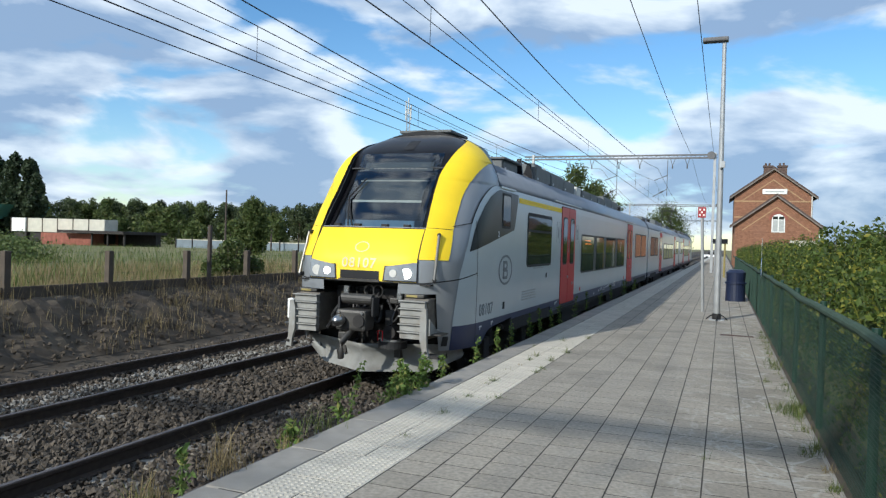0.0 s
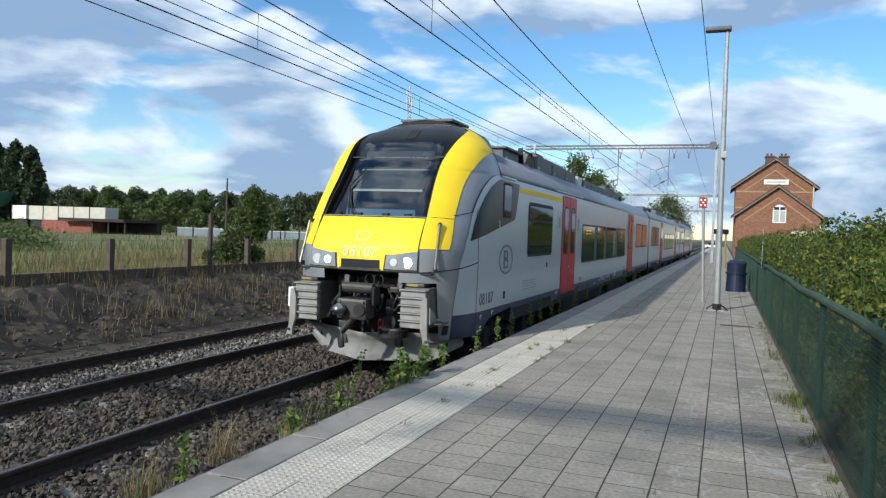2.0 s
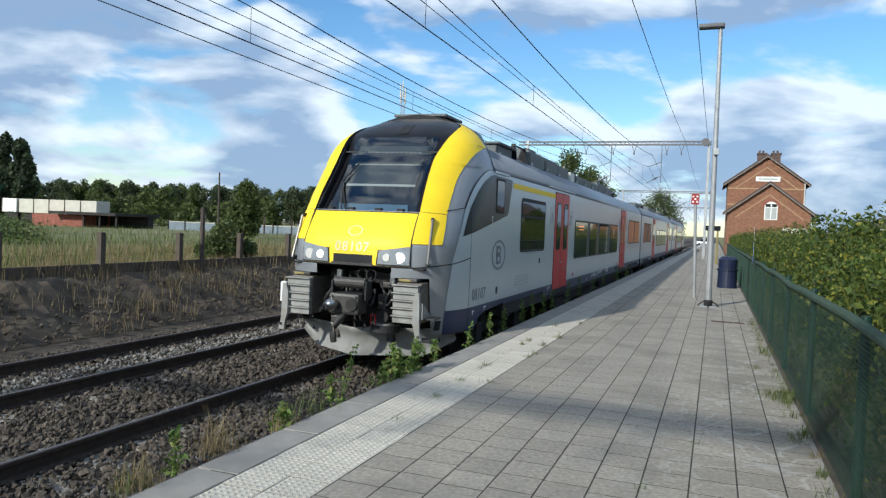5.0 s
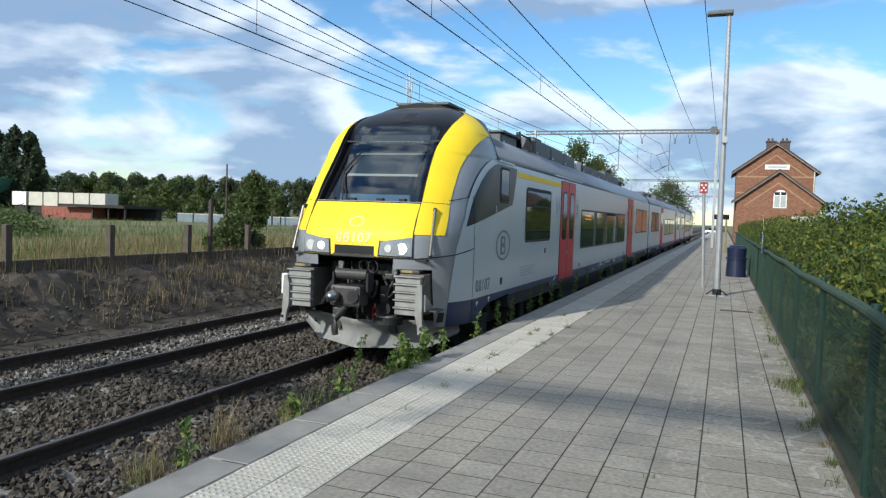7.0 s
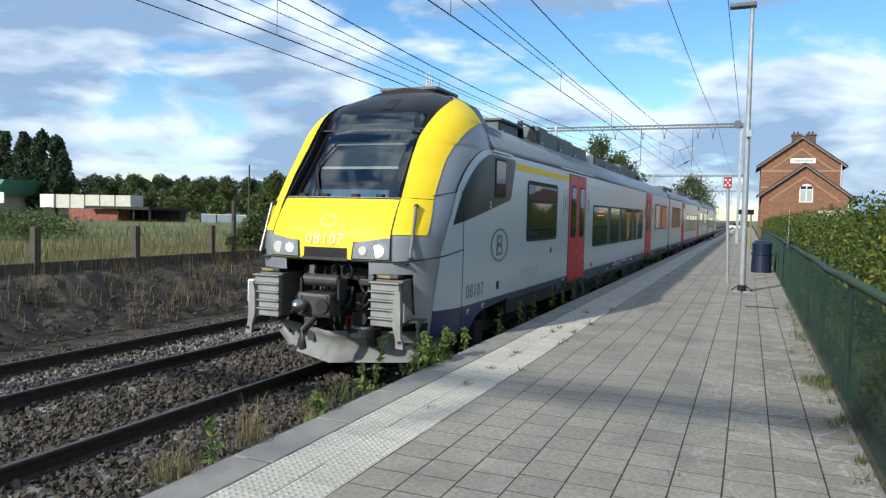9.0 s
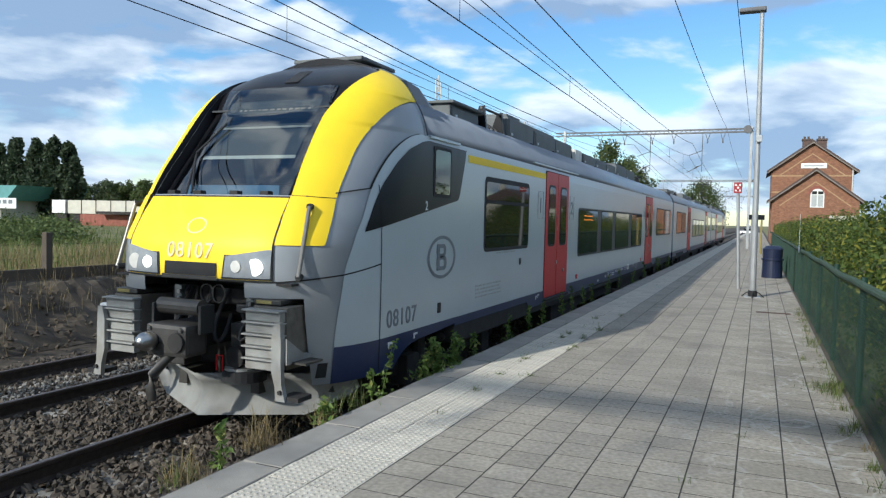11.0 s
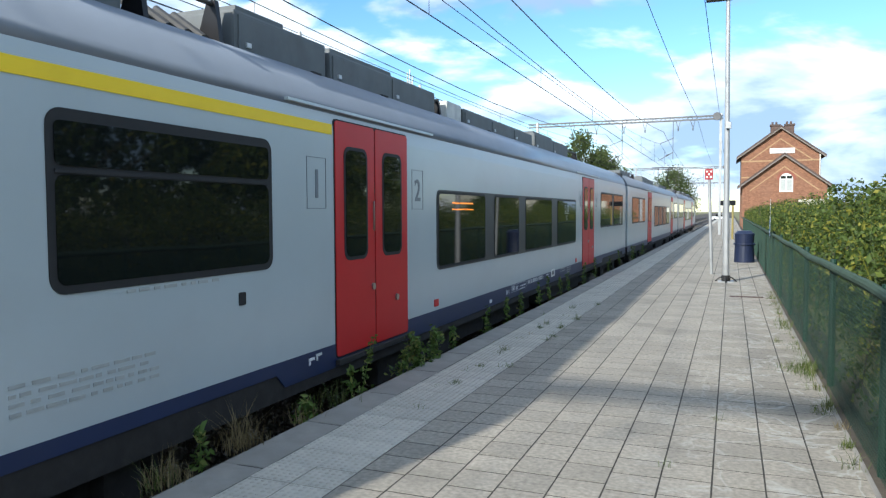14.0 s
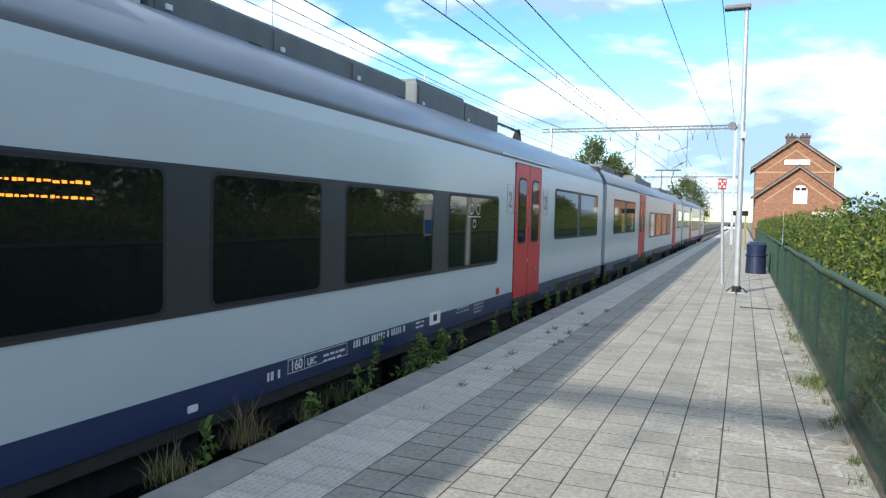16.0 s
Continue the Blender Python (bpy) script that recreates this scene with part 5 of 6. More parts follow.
    # small plates, hatches and lettering bars
    for s, z, w, h, m_ in ((-4.51, 1.12, 0.09, 0.12, "rubber"), (-1.38, 1.53, 0.08, 0.10, "rubber"), (2.50, 1.04, 0.14, 0.09, "red"), (11.33, 1.02, 0.14, 0.10, "red"), (4.71, 0.80, 0.10, 0.05, "white_print")):
        xx = HALF + (0.012 if s < -4 else 0.004)
        part("access_plate", side_panel(rounded(s - w / 2, s + w / 2, z - h / 2, z + h / 2, 0.012), xx - 0.02, xx + 0.004), M[m_], first)
    rr = random.Random(5)
    for s0, s1, z, m_, n in ((-3.3, -2.25, 1.27, "faint", 4), (-2.5, -1.55, 1.69, "faint", 1), (6.38, 6.76, 0.865, "white_print", 2), (6.92, 8.12, 0.86, "white_print", 1), (8.36, 8.6, 0.90, "white_print", 2), (9.64, 10.1, 0.92, "faint", 2), (10.3, 10.7, 0.90, "faint", 3), (5.55, 5.75, 0.81, "white_print", 1)):
        for k in range(n):
            y = s0
            while y < s1 - 0.05:
                w = rr.uniform(0.04, 0.13) if m_ == "faint" or n > 1 else rr.uniform(0.022, 0.04)
                part("lettering_bar", B(x - 0.006, x, y, min(y + w, s1), z - k * 0.05, z - k * 0.05 + (0.07 if n == 1 and m_ != "faint" else 0.022)), M[m_], first)
                y += w + (rr.uniform(0.015, 0.05) if m_ == "faint" or n > 1 else rr.choice((0.02, 0.022, 0.06)))
    for s, t_ in ((5.955, "160"), (6.19, "UIC")):
        writing("speed_mark", t_, 0.12 if t_ == "160" else 0.09, Matrix.Translation((x, s, 0.835)) @ rot, M["white_print"], first)
    for y0, y1, z0, z1 in ((5.83, 6.08, 0.815, 0.82), (5.83, 6.08, 0.93, 0.935), (5.83, 5.835, 0.82, 0.93), (6.075, 6.08, 0.82, 0.93), (6.08, 6.80, 0.93, 0.935), (6.08, 6.80, 0.815, 0.82), (6.795, 6.80, 0.82, 0.93)):
        part("marking_frame", B(x - 0.006, x, y0, y1, z0, z1), M["white_print"], first)
    part("white_plate", side_panel(rounded(8.75, 9.08, 0.83, 0.985, 0.01), x - 0.01, x), M["white"], first)
    part("white_plate_mark", B(x - 0.004, x + 0.002, 8.86, 8.97, 0.87, 0.95), M["rubber"], first)
    for s, z in ((-0.42, 0.88), (-0.30, 0.90), (-5.14, 0.90), (-5.73, 0.88)):
        xx = xc(z, s)
        part("jacking_mark", B(xx - 0.004, xx + 0.002, s - 0.05, s + 0.05, z - 0.012, z + 0.012), M["white_print"], first)
        part("jacking_mark", B(xx - 0.004, xx + 0.003, s - 0.045, s - 0.02, z - 0.05, z), M["white_print"], first)
    # bicycle and wheelchair pictograms on the fourth pane, as rings and bars
    for y, z, r in ((10.08, 2.26, 0.075), (10.34, 2.26, 0.075), (10.2, 2.06, 0.06)):
        bm = bmesh.new()
        for i in range(24):
            a0, a1 = i * math.tau / 24, (i + 1) * math.tau / 24
            bm.faces.new([bm.verts.new((HALF + 0.014, y + rr_ * math.cos(a_), z + rr_ * math.sin(a_))) for rr_, a_ in ((r, a0), (r, a1), (r * 0.82, a1), (r * 0.82, a0))])
        part("pictogram_ring", bm, M["white_print"], first)
    part("pictogram_bar", B(HALF + 0.010, HALF + 0.0145, 9.95, 10.45, 2.15, 2.16), M["white_print"], first)
    # amber passenger display behind the first pane of the saloon
    for zz in (2.30, 2.215):
        y = 3.05
        while y < 3.85:
            w = rr.uniform(0.012, 0.045)
            part("display_bar", B(HALF + 0.008, HALF + 0.0135, y, y + w, zz + rr.uniform(-0.004, 0.004), zz + rr.uniform(0.010, 0.018)), M["amber"], first)
            y += w + rr.uniform(0.006, 0.022)
    return tr


def train_place(t):
    """How far the train's first door is along the platform."""
    ts = [0, 4.2, 6.2, 6.6, 7.0, 7.5, 8.0, 8.5, 9.0, 9.5, 10, 10.5, 11, 11.5, 12, 12.5, 13, 13.5, 14, 14.5, 15, 15.5, 16]
    ys = [16.23, 16.23, 16.22, 16.16, 16.04, 15.80, 15.51, 15.16, 14.73, 14.20, 13.61, 12.96, 12.25, 11.49, 10.59, 9.60, 8.43, 7.24, 5.86, 4.40, 2.72, 1.00, -0.86]
    return float(np.interp(t, ts, ys))


def motions():
    ts = [0, 3, 6.2, 6.6, 7.0, 7.5, 8.0, 8.5, 9.0, 9.5, 10, 10.5, 11, 11.5, 12, 12.5, 13, 13.5, 14, 14.5, 15, 15.5, 16]
    walk(train, [(t, pose(TRACK_NEAR, train_place(t), RAIL)) for t in ts])
    for w, p in WHEELS:
        rows = []
        for i in range(0, 161, 1):
            t = i / 10
            rows.append((t, pose(*p, math.degrees((train_place(t) - 16.1) / 0.42))))
        walk(w, [r for i, r in enumerate(rows) if r[0] >= 6.2 or i in (0, 60)])


# ---- platform furniture, fences, masts ----
def lamp_post():
    lp = thing("street_lamp", "slim galvanised platform lamp post with a flat lantern", "lamp", (-0.09, 17.96, 0))
    part("pole", T((0, 0, 0.0), (-0.04, 0, 6.5), 0.075, 14, 0.045), M["galv"], lp)
    part("base_sleeve", T((0, 0, 0.0), (0, 0, 0.16), 0.10, 14), M["rubber"], lp)
    part("base_plate", B(-0.17, 0.17, -0.17, 0.17, 0.0, 0.025), M["galv"], lp)
    for a in (0.5, 2.6, 4.7):
        ca, sa = math.cos(a), math.sin(a)
        part("foot_stay", pipe([(0.09 * ca, 0.09 * sa, 0.12), (0.17 * ca, 0.17 * sa, 0.09), (0.24 * ca, 0.24 * sa, 0.03), (0.27 * ca, 0.27 * sa, 0.004)], 0.014, 7), M["rubber"], lp)
    part("lantern", B(-0.52, 0.05, -0.13, 0.13, 6.5, 6.6, bev=0.03), M["beam"], lp)
    part("junction_box", B(-0.05, 0.07, -0.14, -0.06, 3.55, 3.70, bev=0.01), M["galv"], lp)
    return lp


def sign_post():
    sp = thing("sign_post", "thin steel post with a small red sign", "sign", (-0.45, 20.13, 0))
    part("pole", T((0, 0, 0), (-0.1, 0, 2.75), 0.04, 12), M["galv"], sp)
    s = part("sign_plate", B(-0.20, 0.0, -0.06, -0.04, 2.48, 2.76), M["signred"], sp, "dark red square sign with white marks")
    for x, z in ((-0.15, 2.55), (-0.05, 2.55), (-0.15, 2.69), (-0.05, 2.69), (-0.10, 2.62)):
        part("sign_mark", B(x - 0.022, x + 0.022, -0.066, -0.059, z - 0.022, z + 0.022), M["white"], s)


def bin_():
    b = thing("litter_bin", "dark blue plastic litter bin on the platform", "bin", (0.42, 25.2, 0))
    part("body", T((0, 0, 0), (0, 0, 0.56), 0.31, 24, 0.29), M["bin"], b)
    part("rim", T((0, 0, 0.565), (0, 0, 0.62), 0.33, 24), M["bin"], b)
    part("hood", T((0, 0, 0.62), (0, 0, 0.92), 0.28, 24, 0.30), M["bin"], b)
    part("lid", T((0, 0, 0.92), (0, 0, 1.02), 0.31, 24, 0.2), M["bin"], b)


def info_board():
    b = thing("information_board", "white and blue information board facing the track", "information board", (0.80, 17.3, 0))
    b.rotation_euler = (0, 0, radians(-2.7))
    part("back_plate", B(0.002, 0.008, -0.27, 0.27, 1.08, 1.92), M["green"], b)
    for y in (-0.2, 0.2):
        part("bracket", B(0.009, 0.05, y - 0.015, y + 0.015, 0.95, 1.2), M["green"], b)
    p = part("panel", B(-0.002, 0.001, -0.27, 0.27, 1.08, 1.92), M["white"], b)
    part("blue_field", B(-0.006, -0.002, -0.24, 0.24, 1.12, 1.5), M["signblue"], p)


def fence():
    fn = thing("fence", "dark green coated mesh fence along the platform", "fence", (FENCE, 0, 0))
    top = 1.13
    bm = pipe([(random.uniform(-0.012, 0.012), -12 + 1.25 * k, top + random.uniform(-0.018, 0.018)) for k in range(66)], 0.036, 10)
    part("top_rail", bm, M["railgreen"], fn)
    pm = None
    for i in range(28):
        y = 2.55 + i * 2.5 - 10
        if pm is None:
            pm = part("fence_post", T((0, 0, 0), (0, 0, top + 0.07), 0.03, 10), M["green"], fn)
            o = pm
        else:
            o = new("fence_post", pm.data)
            o.parent = fn
        o.location = (0.034, y, 0)
    # woven screen: upright and level strips with narrow gaps
    v, f = [], []

    def strip(y0, y1, z0, z1, dx):
        k = len(v)
        v.extend(((dx, y0, z0), (dx, y1, z0), (dx, y1, z1), (dx, y0, z1)))
        f.append((k, k + 1, k + 2, k + 3))
    y = -12.0
    while y < 60:
        st = 0.028 if y < 16 else 0.06
        strip(y, y + st * 0.30, 0.03, top, 0.0)
        k = len(v)
        v.extend(((-0.0005 * st / 0.028, y, 0.03), (0.0005 * st / 0.028, y, 0.03), (0.0005 * st / 0.028, y, top), (-0.0005 * st / 0.028, y, top)))
        f.append((k, k + 1, k + 2, k + 3))
        y += st
    z = 0.05
    while z < top:
        strip(-12, 60, z, z + 0.006, 0.004)
        z += 0.03
    tagged(raw("mesh_screen", v, f, M["green"], fn), kind="stuff")


def gantry(y):
    g = thing("catenary_gantry", "galvanised steel catenary portal over both tracks", "gantry", (0, y, 0), "catenary gantries")
    for x in (-0.75, -13.9):
        z0 = 0.0 if x > -3 else -0.9
        part("mast", B(x - 0.09, x + 0.09, -0.11, 0.11, z0, 8.5, bev=0.01), M["galv"], g)
    for dz in (0.0, 0.22):
        part("beam_chord", B(-14.6, -0.6, -0.07, 0.07, 8.15 + dz - 0.05, 8.15 + dz + 0.05), M["beam"], g)
    part("tension_wheel", T((-1.0, -0.25, 8.3), (-1.0, -0.1, 8.3), 0.28, 16), M["beam"], g)
    for x in (-2.6, -3.6, -5.9, -7.4, -9.4, -11.2):
        bm = T((x - 0.16, 0, 8.1), (x, 0, 7.6), 0.02, 6)
        tube(bm, (x + 0.16, 0, 8.1), (x, 0, 7.6), 0.02, 6)
        tube(bm, (x, 0, 7.6), (x, 0, 7.4), 0.045, 8)
        part("strut_insulator", bm, M["beam"], g)
    bm = bmesh.new()
    n = 22
    for i in range(n):
        x = -14 + 13.3 * i / n
        tube(bm, (x, 0, 8.15), (x + 13.3 / n / 2, 0, 8.37), 0.018, 5)
        tube(bm, (x + 13.3 / n / 2, 0, 8.37), (x + 13.3 / n, 0, 8.15), 0.018, 5)
    part("beam_lattice", bm, M["beam"], g)
    for x in (TRACK_NEAR, TRACK_FAR):
        bm = T((x + 0.9, 0, 8.1), (x + 0.9, 0, 5.4), 0.022, 8)
        tube(bm, (x + 0.9, 0, 5.9), (x - 0.1, 0, 5.35), 0.025, 8)
        tube(bm, (x + 0.9, 0, 6.9), (x, 0, 6.55), 0.025, 8)
        hng = part("hanger", bm, M["beam"], g)
        part("insulator", T((x + 0.65, 0, 5.78), (x + 0.4, 0, 5.63), 0.05, 10), M["post"], hng)


def wires():
    spans = [-70, -8, 54.3, 116, 178, 240]

    def line(name, x, zs, zm, r, drop=None, x2=None):
        bm = bmesh.new()
        n = 16
        for a, b in zip(spans, spans[1:]):
            pts = []
            for i in range(n + 1):
                u = i / n
                pts.append(Vector((x, a + (b - a) * u, zm + (zs - zm) * (2 * u - 1) ** 2)))
            pipe(pts, r, 5, False, bm)
            if drop:
                for i in range(1, n, 2):
                    tube(bm, pts[i], (x, pts[i].y, drop), 0.006, 4)
        ob = link(name, bm, M["wire"])
        tagged(ob, "thin dark overhead wire along the track", "overhead wire", "overhead wires")
    for c, zc, za, zm in ((TRACK_NEAR, 5.03, 5.43, 5.55), (TRACK_FAR, 4.96, 5.14, 5.48)):
        line("contact_wire", c, zc, zc, 0.012)
        line("auxiliary_wire", c, za, za, 0.008, zc)
        line("messenger_wire", c, 6.55, zm, 0.010, za)
    line("feeder_wire", -8.9, 5.68, 5.60, 0.008)
    line("feeder_wire", -4.6, 7.4, 6.3, 0.014)
    line("feeder_wire", -8.7, 7.4, 5.9, 0.014)
    line("feeder_wire", -9.78, 5.2, 5.15, 0.01)
    line("feeder_wire", -2.35, 8.4, 7.75, 0.012)
    line("feeder_wire", -0.85, 8.5, 8.2, 0.012)


def left_fence():
    X = -12.0
    pm = wm = None
    for i in range(-3, 16):
        y = 9.15 + i * 2.34
        p = thing("fence_post", "weathered concrete fence post at the field", "fence post", (X, y, 0), "field fence posts")
        if pm is None:
            pm = part("post", B(-0.065, 0.065, -0.065, 0.065, -0.4, 1.22, bev=0.012), M["concrete"], p)
        else:
            o = new("post", pm.data)
            o.parent = p
        w = thing("concrete_plank", "dark concrete base plank between fence posts", "concrete plank", (X, y + 1.17, 0), "fence base planks")
        if wm is None:
            wm = part("plank", B(-0.03, 0.03, -1.1, 1.1, -0.2, 0.56, bev=0.008), M["concrete"], w)
        else:
            o = new("plank", wm.data)
            o.parent = w
    bm = bmesh.new()
    for z in (0.75, 1.0, 1.18):
        tube(bm, (X, -10, z), (X, 50, z), 0.0016, 4)
    tagged(link("fence_wire", bm, M["wire"]), "thin strained fence wires between posts", "fence wire")
    p = thing("iron_post", "slim dark rusty iron post beside the track", "post", (-11.8, 14.4, -0.75))
    part("post", T((0, 0, -0.1), (0, 0, 2.6), 0.055, 8), M["post"], p)


# ---- plants ----
def weeds():
    def plant(x, y, h, n, name="weed", z=0.0):
        p = thing(name, "tall green weed growing at the platform edge", "weed", (x, y, z), "platform weeds")
        st = bmesh.new()
        cen = []
        for k in range(max(1, n // 60)):
            ang, ln = random.uniform(0, 6.28), random.uniform(0.0, 0.35) * h
            top = Vector((ln * math.cos(ang), ln * math.sin(ang), h * random.uniform(0.7, 1.0)))
            base = Vector((random.uniform(-0.03, 0.03), random.uniform(-0.03, 0.03), -0.1))
            tube(st, base, top, 0.006, 5, 0.003)
            for _ in range(60):
                u = random.uniform(0.15, 1.0)
                q = base.lerp(top, u)
                r = (0.028 if n <= 60 else 0.06) * (1.15 - u) + 0.010
                cen.append(q + Vector((random.gauss(0, r), random.gauss(0, r), random.gauss(0, 0.02))))
        part("stem", st, M["weed"], p)
        cards(cen, 0.024, M["weed"], "leaves", p, long=1.3)
        return p
    for x, y, h, n in ((-3.2, 5.93, 0.68, 60), (-3.3, 5.85, 0.22, 60), (-3.14, 7.05, 0.34, 300), (-3.12, 7.45, 0.36, 240), (-3.2, 6.75, 0.26, 120), (-3.22, 3.70, 0.24, 60), (-3.2, 4.95, 0.16, 120), (-3.12, 9.4, 0.42, 60), (-3.2, 8.3, 0.3, 60), (-3.18, 11.4, 0.42, 60), (-3.2, 10.6, 0.35, 60), (-3.2, 12.6, 0.45, 60), (-3.2, 13.4, 0.5, 60), (-3.2, 14.4, 0.45, 60), (-3.22, 15.3, 0.5, 60), (-3.2, 16.6, 0.5, 60), (-3.2, 18.4, 0.5, 60), (-3.2, 20.5, 0.5, 60), (-3.2, 23.0, 0.5, 60), (-3.2, 26.0, 0.5, 120), (-3.2, 29.0, 0.5, 120)):
        plant(x, y, h, n)

    def tuft(x, y, h, n, m="straw", spread=0.12):
        p = thing("grass_tuft", "dry grass tuft in the paving" if m == "straw" else "green grass tuft in the paving", "grass", (x, y, 0), "grass tufts")
        b = np.stack([rng.normal(0, spread, n), rng.normal(0, spread * 1.3, n), np.full(n, -0.03)], 1)
        hh = h * rng.uniform(0.25, 1.15, n) * np.exp(-((b[:, 0] ** 2 + b[:, 1] ** 2) / (2.5 * spread) ** 2))
        tagged(blades(b, hh, 1.1, 0.0028, M[m], "grass_blade", p), kind="stuff")
    for x, y, h, n, m, sp in ((-3.22, 3.42, 0.24, 110, "straw", 0.07), (-3.22, 3.36, 0.2, 50, "blade", 0.07), (-3.24, 4.17, 0.36, 130, "straw", 0.08), (-3.2, 4.9, 0.2, 60, "straw", 0.1), (-3.3, 5.4, 0.26, 80, "blade", 0.14), (-0.07, 5.98, 0.13, 22, "blade", 0.02), (-0.38, 4.79, 0.1, 20, "blade", 0.03), (0.71, 8.2, 0.17, 420, "blade", 0.13), (0.76, 7.4, 0.16, 70, "blade", 0.06), (0.76, 6.6, 0.14, 60, "blade", 0.06), (0.55, 9.91, 0.12, 50, "blade", 0.05), (0.74, 11.3, 0.2, 80, "blade", 0.08), (-1.28, 14.35, 0.12, 24, "straw", 0.1), (-2.58, 6.23, 0.06, 40, "blade", 0.05), (-2.56, 7.01, 0.06, 40, "blade", 0.08), (-2.59, 7.96, 0.06, 40, "blade", 0.1), (-2.25, 7.22, 0.08, 40, "blade", 0.05), (-2.18, 9.24, 0.08, 50, "blade", 0.1), (-2.3, 10.29, 0.09, 50, "blade", 0.12), (-2.2, 11.6, 0.1, 40, "blade", 0.2), (-2.45, 11.0, 0.1, 40, "blade", 0.2), (-2.5, 9.0, 0.07, 40, "blade", 0.1)):
        tuft(x, y, h, n, m, sp)
    for x, y, h, n in ((-2.49, 8.18, 0.12, 90), (-2.50, 7.97, 0.09, 60), (-2.47, 7.2, 0.09, 70), (-2.44, 6.4, 0.10, 80), (-2.42, 5.49, 0.08, 50), (-2.17, 7.3, 0.10, 50), (-2.19, 9.0, 0.10, 60), (-2.17, 9.3, 0.10, 80), (-2.22, 10.0, 0.13, 70), (-2.17, 10.9, 0.14, 70), (-2.50, 9.9, 0.12, 60), (-2.50, 10.3, 0.12, 60), (-2.5, 9.4, 0.08, 40), (-2.8, 8.6, 0.07, 40), (-2.79, 11.3, 0.10, 50), (-2.5, 12.2, 0.12, 60), (-2.18, 12.8, 0.12, 60)):
        tuft(x, y, h, n, "blade" if n > 45 else "straw", 0.035)
    rt = random.Random(12)
    for k in range(26):
        y = 5.2 + k * 0.42 + rt.uniform(-0.15, 0.15)
        tuft(0.77 + rt.uniform(-0.04, 0.03), y, rt.uniform(0.07, 0.19), rt.randint(30, 130), "blade" if rt.random() < 0.8 else "straw", rt.uniform(0.03, 0.08))
    for k in range(14):
        tuft(-2.18 + rt.choice((0, 0.2995, 0.593, -0.3)), rt.uniform(6.5, 16), rt.uniform(0.03, 0.07), rt.randint(12, 30), "blade", 0.035)
    for k in range(12):
        tuft(-2.18 + 0.2995 * rt.randint(6, 9), rt.uniform(5, 14), rt.uniform(0.03, 0.07), rt.randint(8, 20), "blade", 0.02)


def bank():
    bm = bmesh.new()
    xs = np.linspace(-12.0, -10.45, 20)
    ys = np.concatenate([np.arange(3, 26, 0.14), np.arange(26, 60, 0.6)])
    grid = []
    for y in ys:
        row = []
        for x in xs:
            z = np.interp(x, [-12.0, -11.6, -11.2, -10.4, -10.0], [0.36, 0.22, -0.10, -0.66, -0.76])
            k = max(0.0, 1 - abs((x + 11.25) / 0.78) ** 4)
            z += k * (0.16 * noise.noise((x * 1.5, y * 1.1, 0)) + 0.09 * noise.noise((x * 4, y * 4, 3)) + 0.045 * noise.noise((x * 11, y * 11, 5)))
            row.append(bm.verts.new((x, y, z)))
        grid.append(row)
    for a, b in zip(grid, grid[1:]):
        for i in range(len(xs) - 1):
            bm.faces.new((a[i], a[i + 1], b[i + 1], b[i]))
    tagged(link("bank", bm, M["soil"]), "rough dark soil bank below the field fence", "bank", kind="structure")
    # lumps of earth and rubble
    stones(1400, -11.7, -10.3, 3, 26, lambda x: np.interp(x, [-12.0, -11.6, -11.2, -10.4, -10.0], [0.32, 0.2, -0.12, -0.56, -0.74]), 0.032, "rubble", None, "soil", "lumps of dark earth on the bank")


def bank_grass():
    n = 8000
    # tufts gather in clumps along the plank and thin out down the slope
    cl = rng.uniform(3, 40, 700)
    k = rng.integers(0, 700, n)
    cx = -12.2 + 1.7 * rng.uniform(0, 1, 700) ** 2.2
    x = cx[k] + rng.normal(0, 0.14, n)
    y = cl[k] + rng.normal(0, 0.16, n)
    z = np.interp(x, [-13.6, -12.4, -12.0, -11.2, -10.4], [0.22, 0.25, 0.36, -0.10, -0.60])
    b = np.stack([x, y, z - 0.03], 1)
    tagged(blades(b, 0.36, 0.7, 0.005, M["straw"], "bank_grass"), "dry yellow grass on the bank", "grass", kind="stuff")
    n = 26000
    y = 5 + 90 * rng.uniform(0, 1, n) ** 1.7
    x = -12.6 - (3 + y * 1.7) * rng.uniform(0, 1, n)
    z = np.interp(-x, [12.4, 40, 120], [0.22, -0.35, -0.9])
    tagged(blades(np.stack([x, y, z - 0.03], 1), 0.5, 0.5, 0.014, M["blade"], "field_grass"), "long green and dry field grass", "grass", kind="stuff")
    n = 14000
    y = 5 + 25 * rng.uniform(0, 1, n) ** 1.3
    x = -12.4 - 9 * rng.uniform(0, 1, n) ** 1.4
    tagged(blades(np.stack([x, y, np.full(n, 0.1)], 1), 0.5, 0.5, 0.008, M["straw"], "dry_field_grass"), "pale dry grass behind the fence", "grass", kind="stuff")


